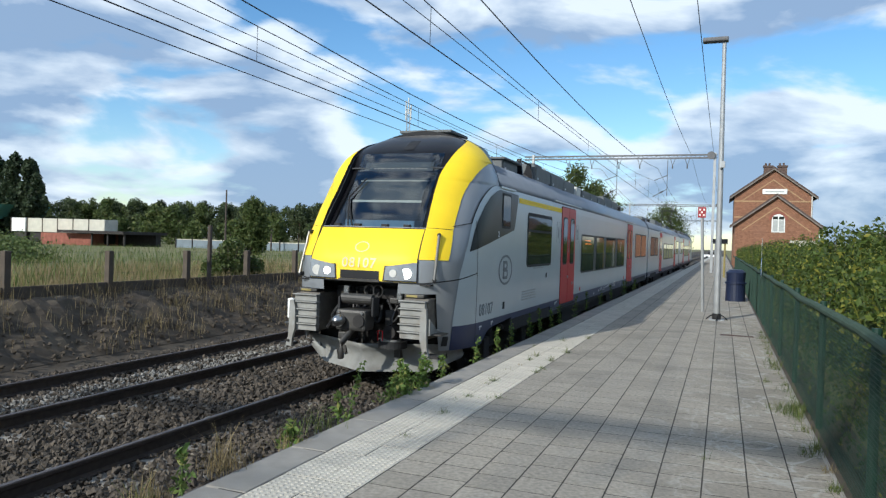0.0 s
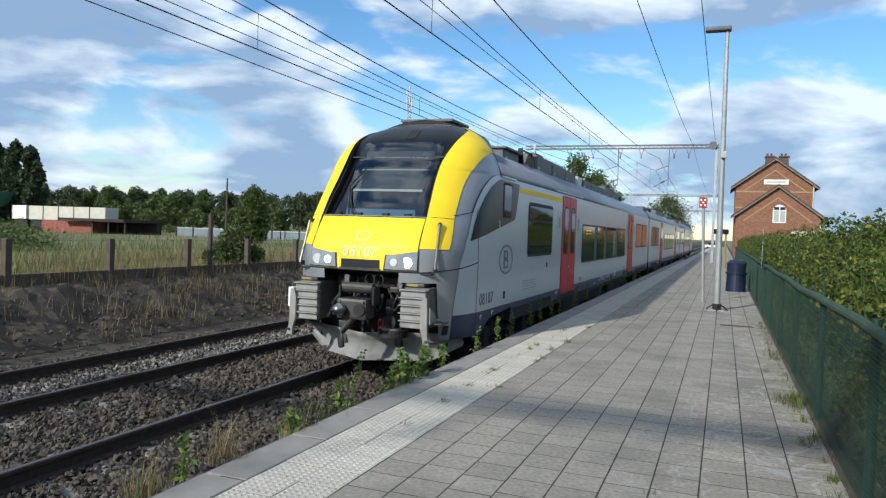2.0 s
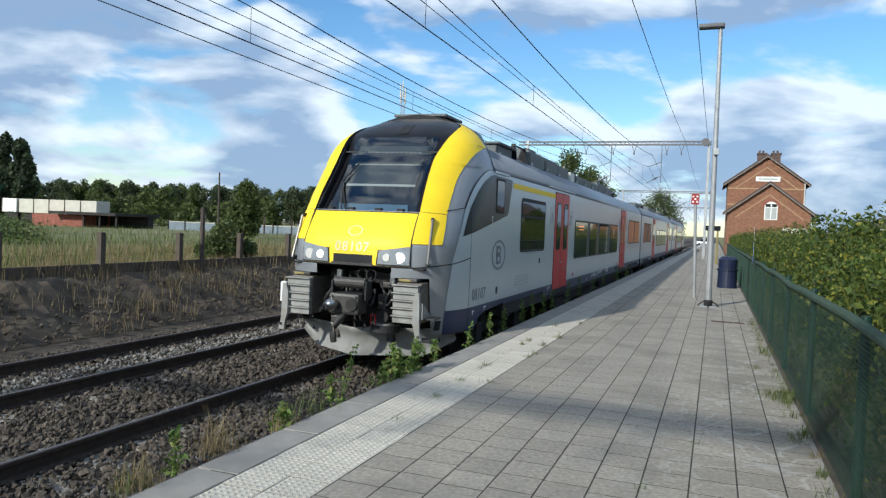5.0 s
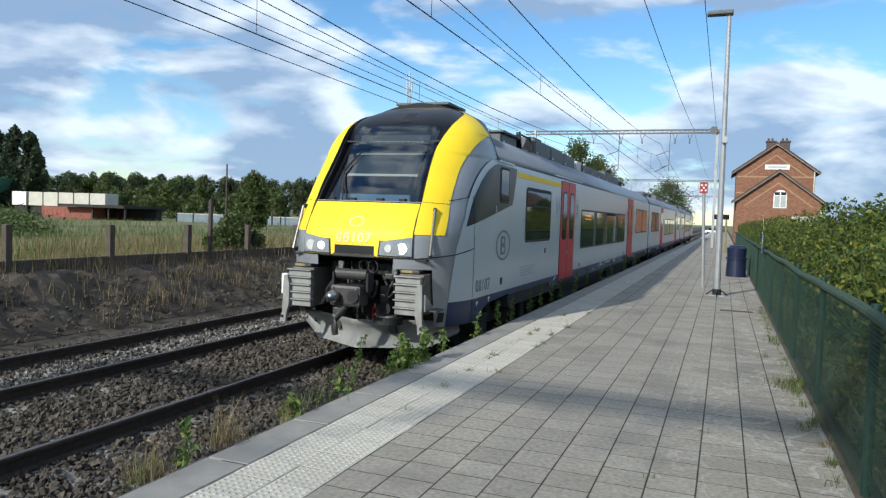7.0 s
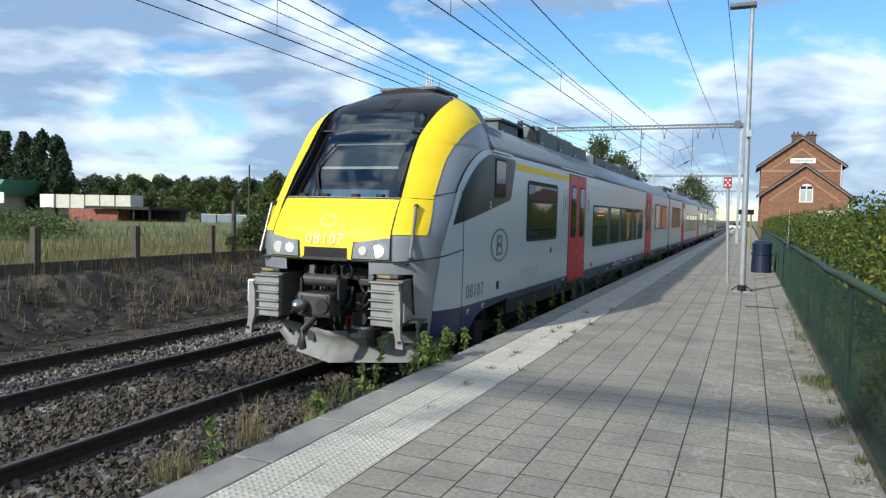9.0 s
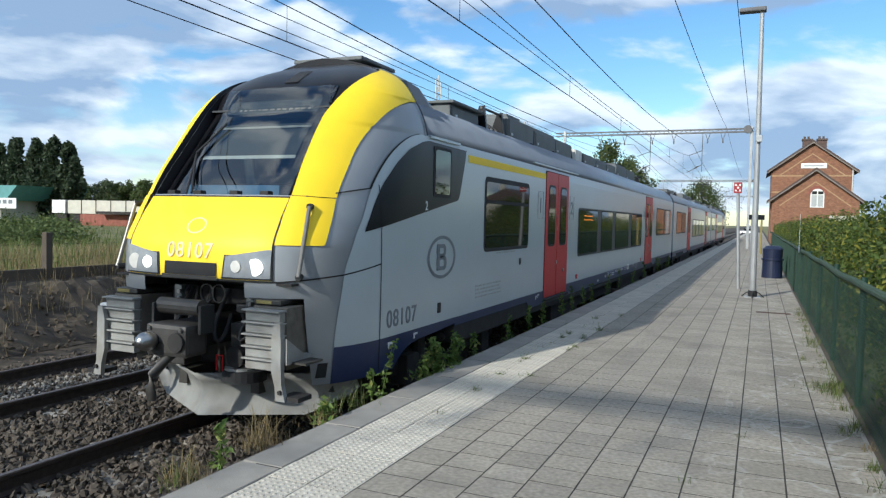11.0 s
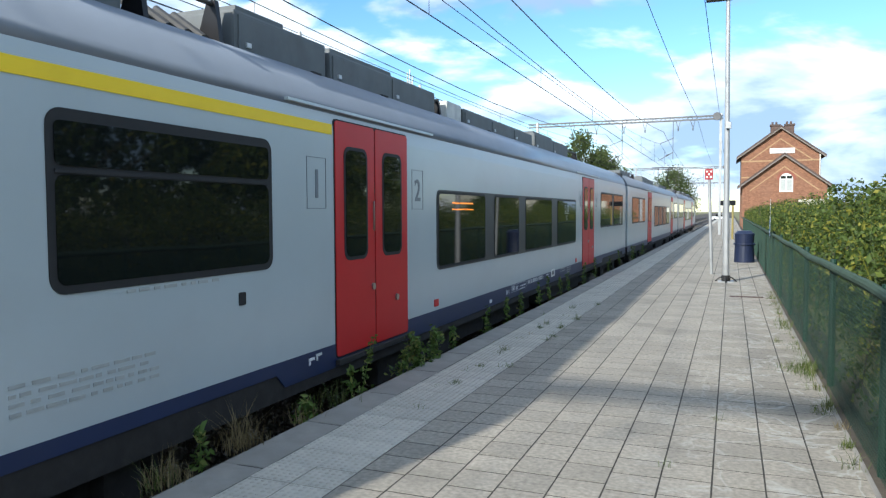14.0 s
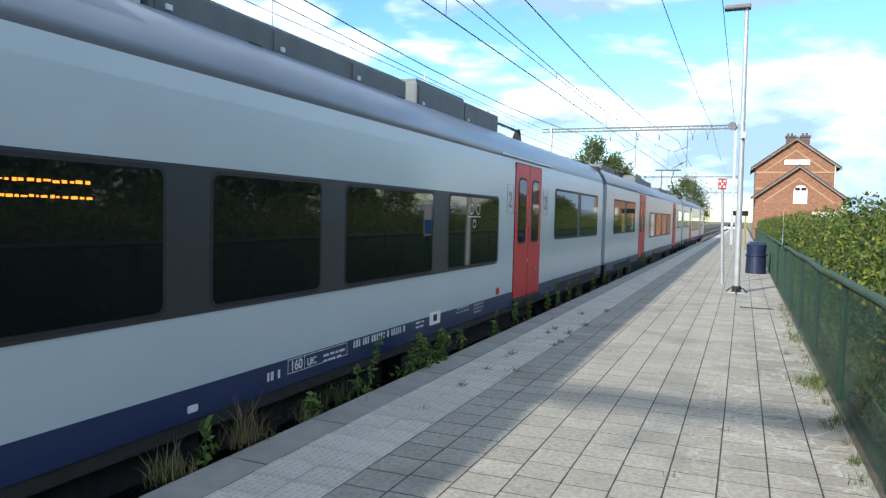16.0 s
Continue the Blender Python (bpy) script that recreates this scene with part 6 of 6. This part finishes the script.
def hedge():
    n = 190000
    y = 1.5 + 65 * rng.uniform(0, 1, n) ** 1.6
    y[:34000] = rng.uniform(-10, 2.5, 34000)
    w = 5.5
    x = 1.05 + w * rng.uniform(0, 1, n) ** 1.5
    top = 1.62 + 0.22 * np.sin(y * 0.7 + x) + 0.2 * np.sin(y * 1.9 + 2 * x) + 0.10 * np.sin(y * 5.1 - x * 3) + 0.05 * (x - 1) - 0.25 * np.exp(-(x - 1.05) * 4)
    z = top * (1 - rng.uniform(0, 1, n) ** 2.2 * 1.1)
    k = z > -0.1
    c = np.stack([x, y, z], 1)[k]
    h = thing("hedge", "overgrown leafy green hedge behind the fence", "hedge", (0, 0, 0))
    ob = cards(c, 0.031, M["leaf"], "leaves", h)
    tagged(ob, kind="stuff")
    up, cen = bmesh.new(), []
    for _ in range(420):
        yy, xx = 2.0 + 42 * random.random() ** 1.5, 1.05 + 3.6 * random.random() ** 1.4
        z1 = 1.5 + (0.3 + 0.12 * (xx - 1)) * random.random() ** 2
        p, q = Vector((xx, yy, 1.0)), Vector((xx + random.gauss(0, 0.12), yy + random.gauss(0, 0.15), z1))
        tube(up, p, q, 0.006, 4, 0.002)
        for k in range(48):
            v = p.lerp(q, random.uniform(0.2, 1.02))
            cen.append(v + Vector((random.gauss(0, 0.06), random.gauss(0, 0.06), random.gauss(0, 0.03))))
    tagged(part("shoot", up, M["leaf"], h), kind="stuff")
    tagged(cards(cen, 0.027, M["leaf"], "shoot_leaves", h), kind="stuff")
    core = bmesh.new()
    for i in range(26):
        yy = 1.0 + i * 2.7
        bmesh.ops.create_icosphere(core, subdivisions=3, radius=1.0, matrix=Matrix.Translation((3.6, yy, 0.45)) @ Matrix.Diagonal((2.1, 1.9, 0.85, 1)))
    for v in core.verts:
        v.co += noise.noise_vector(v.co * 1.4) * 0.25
    part("inner_growth", core, M["leaf_dark_hazed"], h, "", True)
    st = bmesh.new()
    for _ in range(160):
        yy = random.uniform(2, 40)
        xx = random.uniform(1.1, 3.5)
        tube(st, (xx, yy, -0.2), (xx + random.uniform(-0.3, 0.3), yy + random.uniform(-0.3, 0.3), random.uniform(1.2, 2.0)), 0.01, 5, 0.004)
    tagged(part("twig", st, M["bark"], h), kind="stuff")


def tree(name, label, at, h, crown, material, n, size, trunk=0.2, shape="round", seed=0):
    r = np.random.default_rng(seed + 11)
    t = thing(name, label, "tree", at, "trees")
    bm = bmesh.new()
    tube(bm, (0, 0, -0.4), (0, 0, h * 0.55), trunk, 8, trunk * 0.5)
    clumps = []
    k = {"tall": 34, "airy": 60}.get(shape, 26)
    for i in range(k):
        a, u = r.uniform(0, 6.28), r.uniform(0, 1)
        if shape == "tall":
            zz = h * (0.08 + 0.88 * u)
            rad = crown * 0.5 * math.sqrt(max(0.02, 1 - u ** 3)) * r.uniform(0.1, 0.9)
        else:
            zz = h * ((0.12 if shape in ("wood", "airy") else 0.35) + (0.80 if shape in ("wood", "airy") else 0.58) * u)
            rad = crown * math.sqrt(max(0.05, 1 - (2 * u - 0.9) ** 2)) * r.uniform(0.3, 1.0)
        p = Vector((rad * math.cos(a), rad * math.sin(a), zz))
        clumps.append(p)
        if i % 3 == 0:
            tube(bm, (0, 0, zz * 0.7), p, trunk * 0.25, 5, trunk * 0.06)
    part("trunk", bm, M["bark"], t)
    cs = np.array([c[:] for c in clumps])
    idx = r.integers(0, k, n)
    sp = crown * {"tall": 0.20, "airy": 0.40}.get(shape, 0.30)
    d = r.normal(size=(n, 3))
    d /= np.linalg.norm(d, axis=1)[:, None]
    c = cs[idx] + d * sp * (r.uniform(0.5, 1.1, n) if shape != "airy" else r.uniform(0.05, 1.1, n) ** 0.7)[:, None] * np.array([1, 1, 1.1 if shape != "tall" else 1.8])
    cards(c, size, material, "crown", t)
    return t


def trees():
    # poplar row on the far field
    hs = (11.6, 14.8, 15.4, 13.9, 15.0, 13.2, 15.3, 15.9, 14.4, 15.2, 15.7, 14.7, 15.4, 14.8, 15.6, 15.0)
    for i, h in enumerate(hs):
        tree("poplar_tree", "dark slender poplar at the field's edge", (-113.6 - i * 2.5, 92 + 0.7 * (i % 2), -1.0), h, 4.0, M["poplar"], 4600, 0.36, 0.3, "tall", i)
    # mixed wood line; distance haze is put into its darker leaf colour
    r = random.Random(4)
    for i in range(130):
        u = i / 129
        x, y = -420 + 365 * u + r.uniform(-3, 3), 250 + 70 * u + r.uniform(-14, 14)
        tree("tree", "broad dark green tree in the distant wood line", (x, y, -1.5), r.uniform(17.5, 20.0) - 2.0 * u, r.uniform(5.5, 7.5), M["leaf_dark_hazed"] if r.random() < 0.7 else M["leaf_mid"], 2400, 0.52, 0.4, "wood", 40 + i)
    for i in range(16):
        x, y = -118 + i * 6.2 + r.uniform(-2, 2), 112 + r.uniform(-6, 8)
        tree("tree", "lighter green tree before the wood", (x, y, -1.2), r.uniform(5, 8.5), r.uniform(2.2, 3.6), M["leaf_mid"], 1300, 0.36, 0.2, "wood", 140 + i)
    for i, (x, y, h, c) in enumerate(((-17.5, 90, 12.6, 3.4), (-14.8, 92, 10.8, 2.8), (-20, 118, 12, 3), (-47, 96, 13.0, 3.0), (-9.5, 135, 10, 4), (16, 96, 4.8, 2.2), (21, 90, 4.6, 2.5), (26, 100, 5.5, 3), (-44, 60, 6.2, 1.6))):
        tree("tree", "leafy green tree beyond the tracks", (x, y, -0.8), h, c, M["leaf_mid"], 12000, 0.15, 0.25, "airy", 200 + i)
    for i, (x, y, h) in enumerate(((5.5, 0.5, 5.0), (6.0, 3.5, 4.6), (5.8, 6.5, 5.2), (6.4, 9.5, 4.8), (6.8, 12.5, 5.4), (7.4, 15.5, 5.0), (8.0, 18.5, 5.4), (8.8, 21.5, 5.2), (5.2, -3, 5), (9.8, 25, 5.5), (10.2, 29.5, 5.6), (11.6, 34.5, 5.6), (13, 40, 6))):
        tree("tree", "dense young tree in the garden behind the hedge", (x, y, -0.2), h, 1.9, M["leaf"], 3200, 0.11, 0.09, "round", 300 + i)
    # bush at the field fence
    b = thing("bush", "dense green bush behind the field fence", "bush", (-13.4, 17.2, 0.1))
    d = rng.normal(size=(7500, 3))
    d /= np.linalg.norm(d, axis=1)[:, None]
    lobes = np.array([[0, -0.5, 0.55], [0.1, 0.1, 0.8], [0, 0.6, 0.6], [0.2, -0.1, 0.45], [-0.1, 0.3, 1.0], [0.1, 0.9, 0.5]])
    c = lobes[rng.integers(0, 6, 7500)] + d * (0.42 * rng.uniform(0.3, 1.1, 7500) ** 0.6)[:, None]
    cards(c, 0.055, M["leaf_mid"], "leaves", b)
    # low shrubs out in the field
    for i in range(16):
        q = thing("bush", "low dark green shrub out in the field", "bush", (-33 - 2.0 * i + 3 * math.sin(i * 3.1), 24 + 1.5 * i + 2 * math.sin(i * 1.7), -0.45), "field shrubs")
        d = rng.normal(size=(900, 3)) * np.array([0.9, 0.9, 0.42]) + np.array([0, 0, 0.55])
        cards(d, 0.10, M["leaf_mid"], "leaves", q)
    st = bmesh.new()
    for i in range(14):
        a = i * 0.45
        tube(st, (0, 0, -0.1), (0.6 * math.cos(a), 0.7 * math.sin(a), 1.2), 0.02, 5, 0.006)
    part("branches", st, M["bark"], b)


# ---- buildings and distance ----
def station():
    st = thing("station_house", "orange brick station house with two gables", "house", (0, 88, 0))

    def gable(x0, x1, ze, za, y0, y1, name):
        xm = (x0 + x1) / 2
        bm = bmesh.new()
        poly_prism(bm, [(x0, -0.3), (x1, -0.3), (x1, ze), (xm, za), (x0, ze)], "y", y0, y1)
        w = part(name, bm, M["mortar"], st)
        # brick courses on the front face
        v, f = [], []
        z, row = 0.0, 0
        while z < za - 0.3:
            hw = (x1 - x0) / 2 if z < ze else (x1 - x0) / 2 * (za - z) / (za - ze)
            x = xm - hw + (0.12 if row % 2 else 0)
            while x < xm + hw - 0.24:
                k = len(v)
                v += [(x, y0 - 0.012, z), (x + 0.225, y0 - 0.012, z), (x + 0.225, y0 - 0.012, z + 0.13), (x, y0 - 0.012, z + 0.13)]
                f.append((k, k + 1, k + 2, k + 3))
                x += 0.24
            z += 0.145
            row += 1
        tagged(raw("brickwork", v, f, M["brick"], w), kind="stuff")
        sl = (za - ze) / ((x1 - x0) / 2)
        for sg in (-1, 1):
            bm = bmesh.new()
            xo = xm + sg * ((x1 - x0) / 2 + 0.5)
            zo = ze - sl * 0.5
            poly_prism(bm, [(xm, za + 0.05), (xo, zo + 0.05), (xo, zo + 0.25), (xm, za + 0.27)], "y", y0 - 0.45, y1 + 0.3)
            part("roof", bm, M["tile"], w, "dark tiled roof slope")
            bm = bmesh.new()
            poly_prism(bm, [(xm, za - 0.10), (xo, zo - 0.10), (xo, zo + 0.04), (xm, za + 0.04)], "y", y0 - 0.44, y0 - 0.36)
            part("bargeboard", bm, M["barge"], w)
            # pale brick course that follows the gable
            bm = bmesh.new()
            xi = xm + sg * ((x1 - x0) / 2 - 0.75)
            poly_prism(bm, [(xm, za - 1.15), (xi, za - 1.15 - sl * abs(xi - xm)), (xi, za - 1.29 - sl * abs(xi - xm)), (xm, za - 1.29)], "y", y0 - 0.04, y0 - 0.001)
            part("brick_course", bm, M["ochreband"], w, "pale raised brick course")
        return w
    bands = ((1.0, 9.0, 7.15), (1.0, 9.0, 5.35))
    up = gable(1.0, 9.0, 7.9, 10.85, 0, 10, "main_wall")
    lo = gable(1.1, 9.3, 4.5, 7.6, -3.5, -0.02, "front_wall")
    for x0, x1, z in bands:
        part("brick_course", B(x0, x1, -0.045, -0.001, z, z + 0.16), M["ochreband"], up, "pale raised brick course")
    part("sign_board", B(3.9, 6.4, -0.12, -0.02, 8.05, 8.6), M["white"], up, "white sign board with grey lettering bars")
    part("lettering_bar", B(4.2, 6.1, -0.13, -0.12, 8.24, 8.40), M["faint"], up)
    # arched window
    pts = [(4.75, 3.7), (6.05, 3.7), (6.05, 5.0)] + [(5.4 + 0.65 * math.cos(a), 5.0 + 0.65 * math.sin(a)) for a in np.linspace(0.15, math.pi - 0.15, 12)] + [(4.75, 5.0)]
    w = part("window", poly_prism(bmesh.new(), pts, "y", -3.58, -3.5), M["white"], lo, "white arched window")
    for a, b in ((4.85, 5.35), (5.45, 5.95)):
        part("pane", B(a, b, -3.60, -3.57, 3.8, 5.0), M["faint"], w, "window light with a grey curtain")
        part("pane", B(a, b, -3.60, -3.57, 5.08, 5.4), M["glass"], w)
    bm = bmesh.new()
    pts = [(5.4 + 0.95 * math.cos(a), 5.0 + 0.95 * math.sin(a)) for a in np.linspace(0, math.pi, 14)] + [(5.4 + 0.7 * math.cos(a), 5.0 + 0.7 * math.sin(a)) for a in np.linspace(math.pi, 0, 14)]
    part("arch_bricks", poly_prism(bm, pts, "y", -3.55, -3.49), M["rust"], lo)
    for x in (4.1, 5.6):
        ch = part("chimney", B(x, x + 0.95, 3.2, 4.0, 9.5, 11.4, bev=0.02), M["sooty"], up, "sooty brick chimney")
        part("chimney_cap", B(x - 0.08, x + 1.03, 3.12, 4.08, 11.4, 11.6), M["tile"], ch)
        for d in (0.2, 0.6):
            part("chimney_pot", T((x + d, 3.6, 11.6), (x + d, 3.6, 11.9), 0.12, 10), M["sooty"], ch)
    part("downpipe", T((8.9, -0.15, 0), (8.9, -0.15, 7.9), 0.07, 8), M["pale"], up)
    part("low_wall", B(6.6, 9.3, -3.56, -3.5, 0.0, 2.9), M["cream"], lo)


def far_things():
    # white trailers in a row
    for i in range(6):
        x = -101.9 + i * 3.15
        if i == 0:
            x -= 0.4
        t = thing("trailer", "weathered white lorry trailer parked at the yard", "trailer", (x, 80, -0.9), "parked trailers")
        part("body", B(-1.5, 1.5, 0, 2.5, 1.95, 4.05, bev=0.05), M["white" if i == 0 else "cream"], t)
        part("frame", B(-1.64, -1.51, -0.05, 2.5, 1.85, 4.1), M["post"], t)
        part("chassis", B(-1.4, 1.4, 0.3, 2.2, 0.5, 1.93), M["shed"], t)
    s = thing("shed", "low rusty red shed with a dark roof", "shed", (-88, 78, -0.9))
    part("wall", B(-7, 3, 0, 6, 0, 1.9), M["rust"], s)
    part("roof", B(-2, 10.5, -1.5, 7, 2.0, 2.4), M["shed"], s)
    for x in (4, 7, 10):
        part("post", B(x, x + 0.25, -1.0, -0.8, 0, 2.0), M["shed"], s)
    part("back_wall", B(3, 10.2, 5, 6, 0, 2.0), M["shed"], s)
    w = thing("yard_fence", "long blue-grey sheet fence across the field", "fence", (-75, 84, -0.9))
    part("sheeting", B(0, 48, 0, 0.1, 0, 1.5), M["bluegrey"], w)
    part("capping", B(0, 48, -0.05, 0.15, 1.5, 1.6), M["cream"], w)
    for i in range(16):
        part("fence_stake", B(i * 3.0, i * 3.0 + 0.12, -0.12, -0.01, 0, 1.9), M["shed"], w)
    h = thing("warehouse", "warehouse with teal roof and a white sign", "warehouse", (-128.5, 84, -1))
    part("wall", B(-20, 6.5, 0, 14, 0, 4.0), M["cream"], h)
    bm = bmesh.new()
    poly_prism(bm, [(-21, 4.0), (8.5, 4.0), (11.5, 6.6), (-18, 6.6)], "y", -0.5, 14)
    part("roof", bm, M["teal"], h)
    sg = part("sign", B(5.5, 11.5, -0.7, -0.55, 2.6, 4.4), M["white"], h, "white sign board with dark bars")
    for x in (6.6, 8.1, 9.6):
        part("sign_bar", B(x, x + 1.0, -0.73, -0.7, 3.4, 4.1), M["grey_print"], sg)
    for i, (x, y, hh) in enumerate(((-63, 80, 8.5), (-57, 82, 3.4), (-46, 85, 7.0), (-52, 88, 6), (-66, 110, 7))):
        p = thing("utility_pole", "thin wooden utility pole in the field", "pole", (x, y, -0.9), "utility poles")
        part("pole", T((0, 0, -0.3), (0, 0, hh), 0.14, 8, 0.1), M["post"], p)
    m = thing("radio_mast", "lattice radio mast far behind the tracks", "mast", (-54.3, 120, -0.5))
    bm = bmesh.new()
    for x, y in ((-0.5, -0.5), (0.5, -0.5), (0, 0.5)):
        tube(bm, (x, y, 0), (x * 0.6, y * 0.6, 26), 0.07, 6)
    for i in range(26):
        k = 1 - 0.4 * i / 26
        tube(bm, (-0.5 * k, -0.5 * k, i), (0.5 * k, -0.5 * k, i + 1), 0.04, 4)
        tube(bm, (0.5 * k, -0.5 * k, i), (-0.5 * k, -0.5 * k, i + 1), 0.04, 4)
    part("lattice", bm, M["galv"], m)
    for x, z0, z1 in ((-0.5, 24, 27.5), (0.5, 24, 26.8), (0, 25, 28.0)):
        part("antenna", T((x, -0.4, z0), (x, -0.4, z1), 0.12, 8), M["pale"], m)
    # far houses on the garden side
    for i, (x, y, wdt, hh) in enumerate(((19, 110, 8, 4.0), (29, 118, 9, 5.2))):
        ho = thing("house", "pale rendered house beyond the gardens", "house", (x, y, -0.3), "far houses")
        part("wall", B(0, wdt, 0, 8, 0, hh), M["cream"], ho)
        bm = bmesh.new()
        poly_prism(bm, [(-0.4, hh), (wdt + 0.4, hh), (wdt / 2, hh + 2.2)], "y", -0.3, 8.3)
        part("roof", bm, M["tile"], ho)
        part("chimney", B(wdt * 0.6, wdt * 0.6 + 0.9, 2, 3, hh + 0.8, hh + 3.0), M["cream"], ho)
        part("window", B(1.5, 2.7, -0.05, 0.02, 1.4, 2.8), M["glass"], ho)
    # small white car at the crossing beyond the platform
    c = thing("car", "small white car crossing beyond the platform", "car", (-2.2, 175, -0.5))
    part("body", B(-1.9, 1.9, -0.8, 0.8, 0.3, 0.95, bev=0.15), M["car_white"], c)
    part("cabin", B(-1.0, 1.2, -0.7, 0.7, 0.95, 1.5, bev=0.18), M["glass"], c)
    for x in (-1.2, 1.2):
        part("wheel", T((x, -0.85, 0.3), (x, -0.65, 0.3), 0.3, 14), M["rubber"], c)
    # shelter and notice board by the station
    s = thing("notice_board", "dark notice board on a yellow and a grey post", "notice board", (-0.1, 46, 0))
    part("post", T((0.2, 0, 0), (0.2, 0, 2.0), 0.06, 10), M["dullyellow"], s, "yellow painted post")
    part("post", T((-0.35, 0, 0), (-0.35, 0, 2.0), 0.03, 8), M["galv"], s)
    part("board", B(-0.5, 0.35, -0.06, 0.06, 2.0, 2.3, bev=0.02), M["black"], s)


ground()
rails()
stones(48000, -11.3, -3.05, 1.5, 24, bed, 0.029, "ballast", lambda x, y: (np.abs(np.abs(x - TRACK_NEAR) - 0.7535) > 0.06) & (np.abs(np.abs(x - TRACK_FAR) - 0.7535) > 0.06))
stones(20000, -11.3, -3.05, -12, 1.8, bed, 0.05, "ballast", lambda x, y: (np.abs(np.abs(x - TRACK_NEAR) - 0.7535) > 0.06) & (np.abs(np.abs(x - TRACK_FAR) - 0.7535) > 0.06))
stones(4200, -8.75, -7.85, 1.5, 30, lambda x: np.full_like(x, -0.675), 0.020, "pale_gravel", None, "palestone", "pale crushed gravel spread inside the rail")
train = build_train()
lamp_post()
sign_post()
bin_()
info_board()
fence()
for gy in (54.3, -8.0, 116.0, 178.0):
    gantry(gy)
wires()
left_fence()
bank()
weeds()
bank_grass()
hedge()
trees()
station()
far_things()
pf = platform()
paving(pf)
motions()
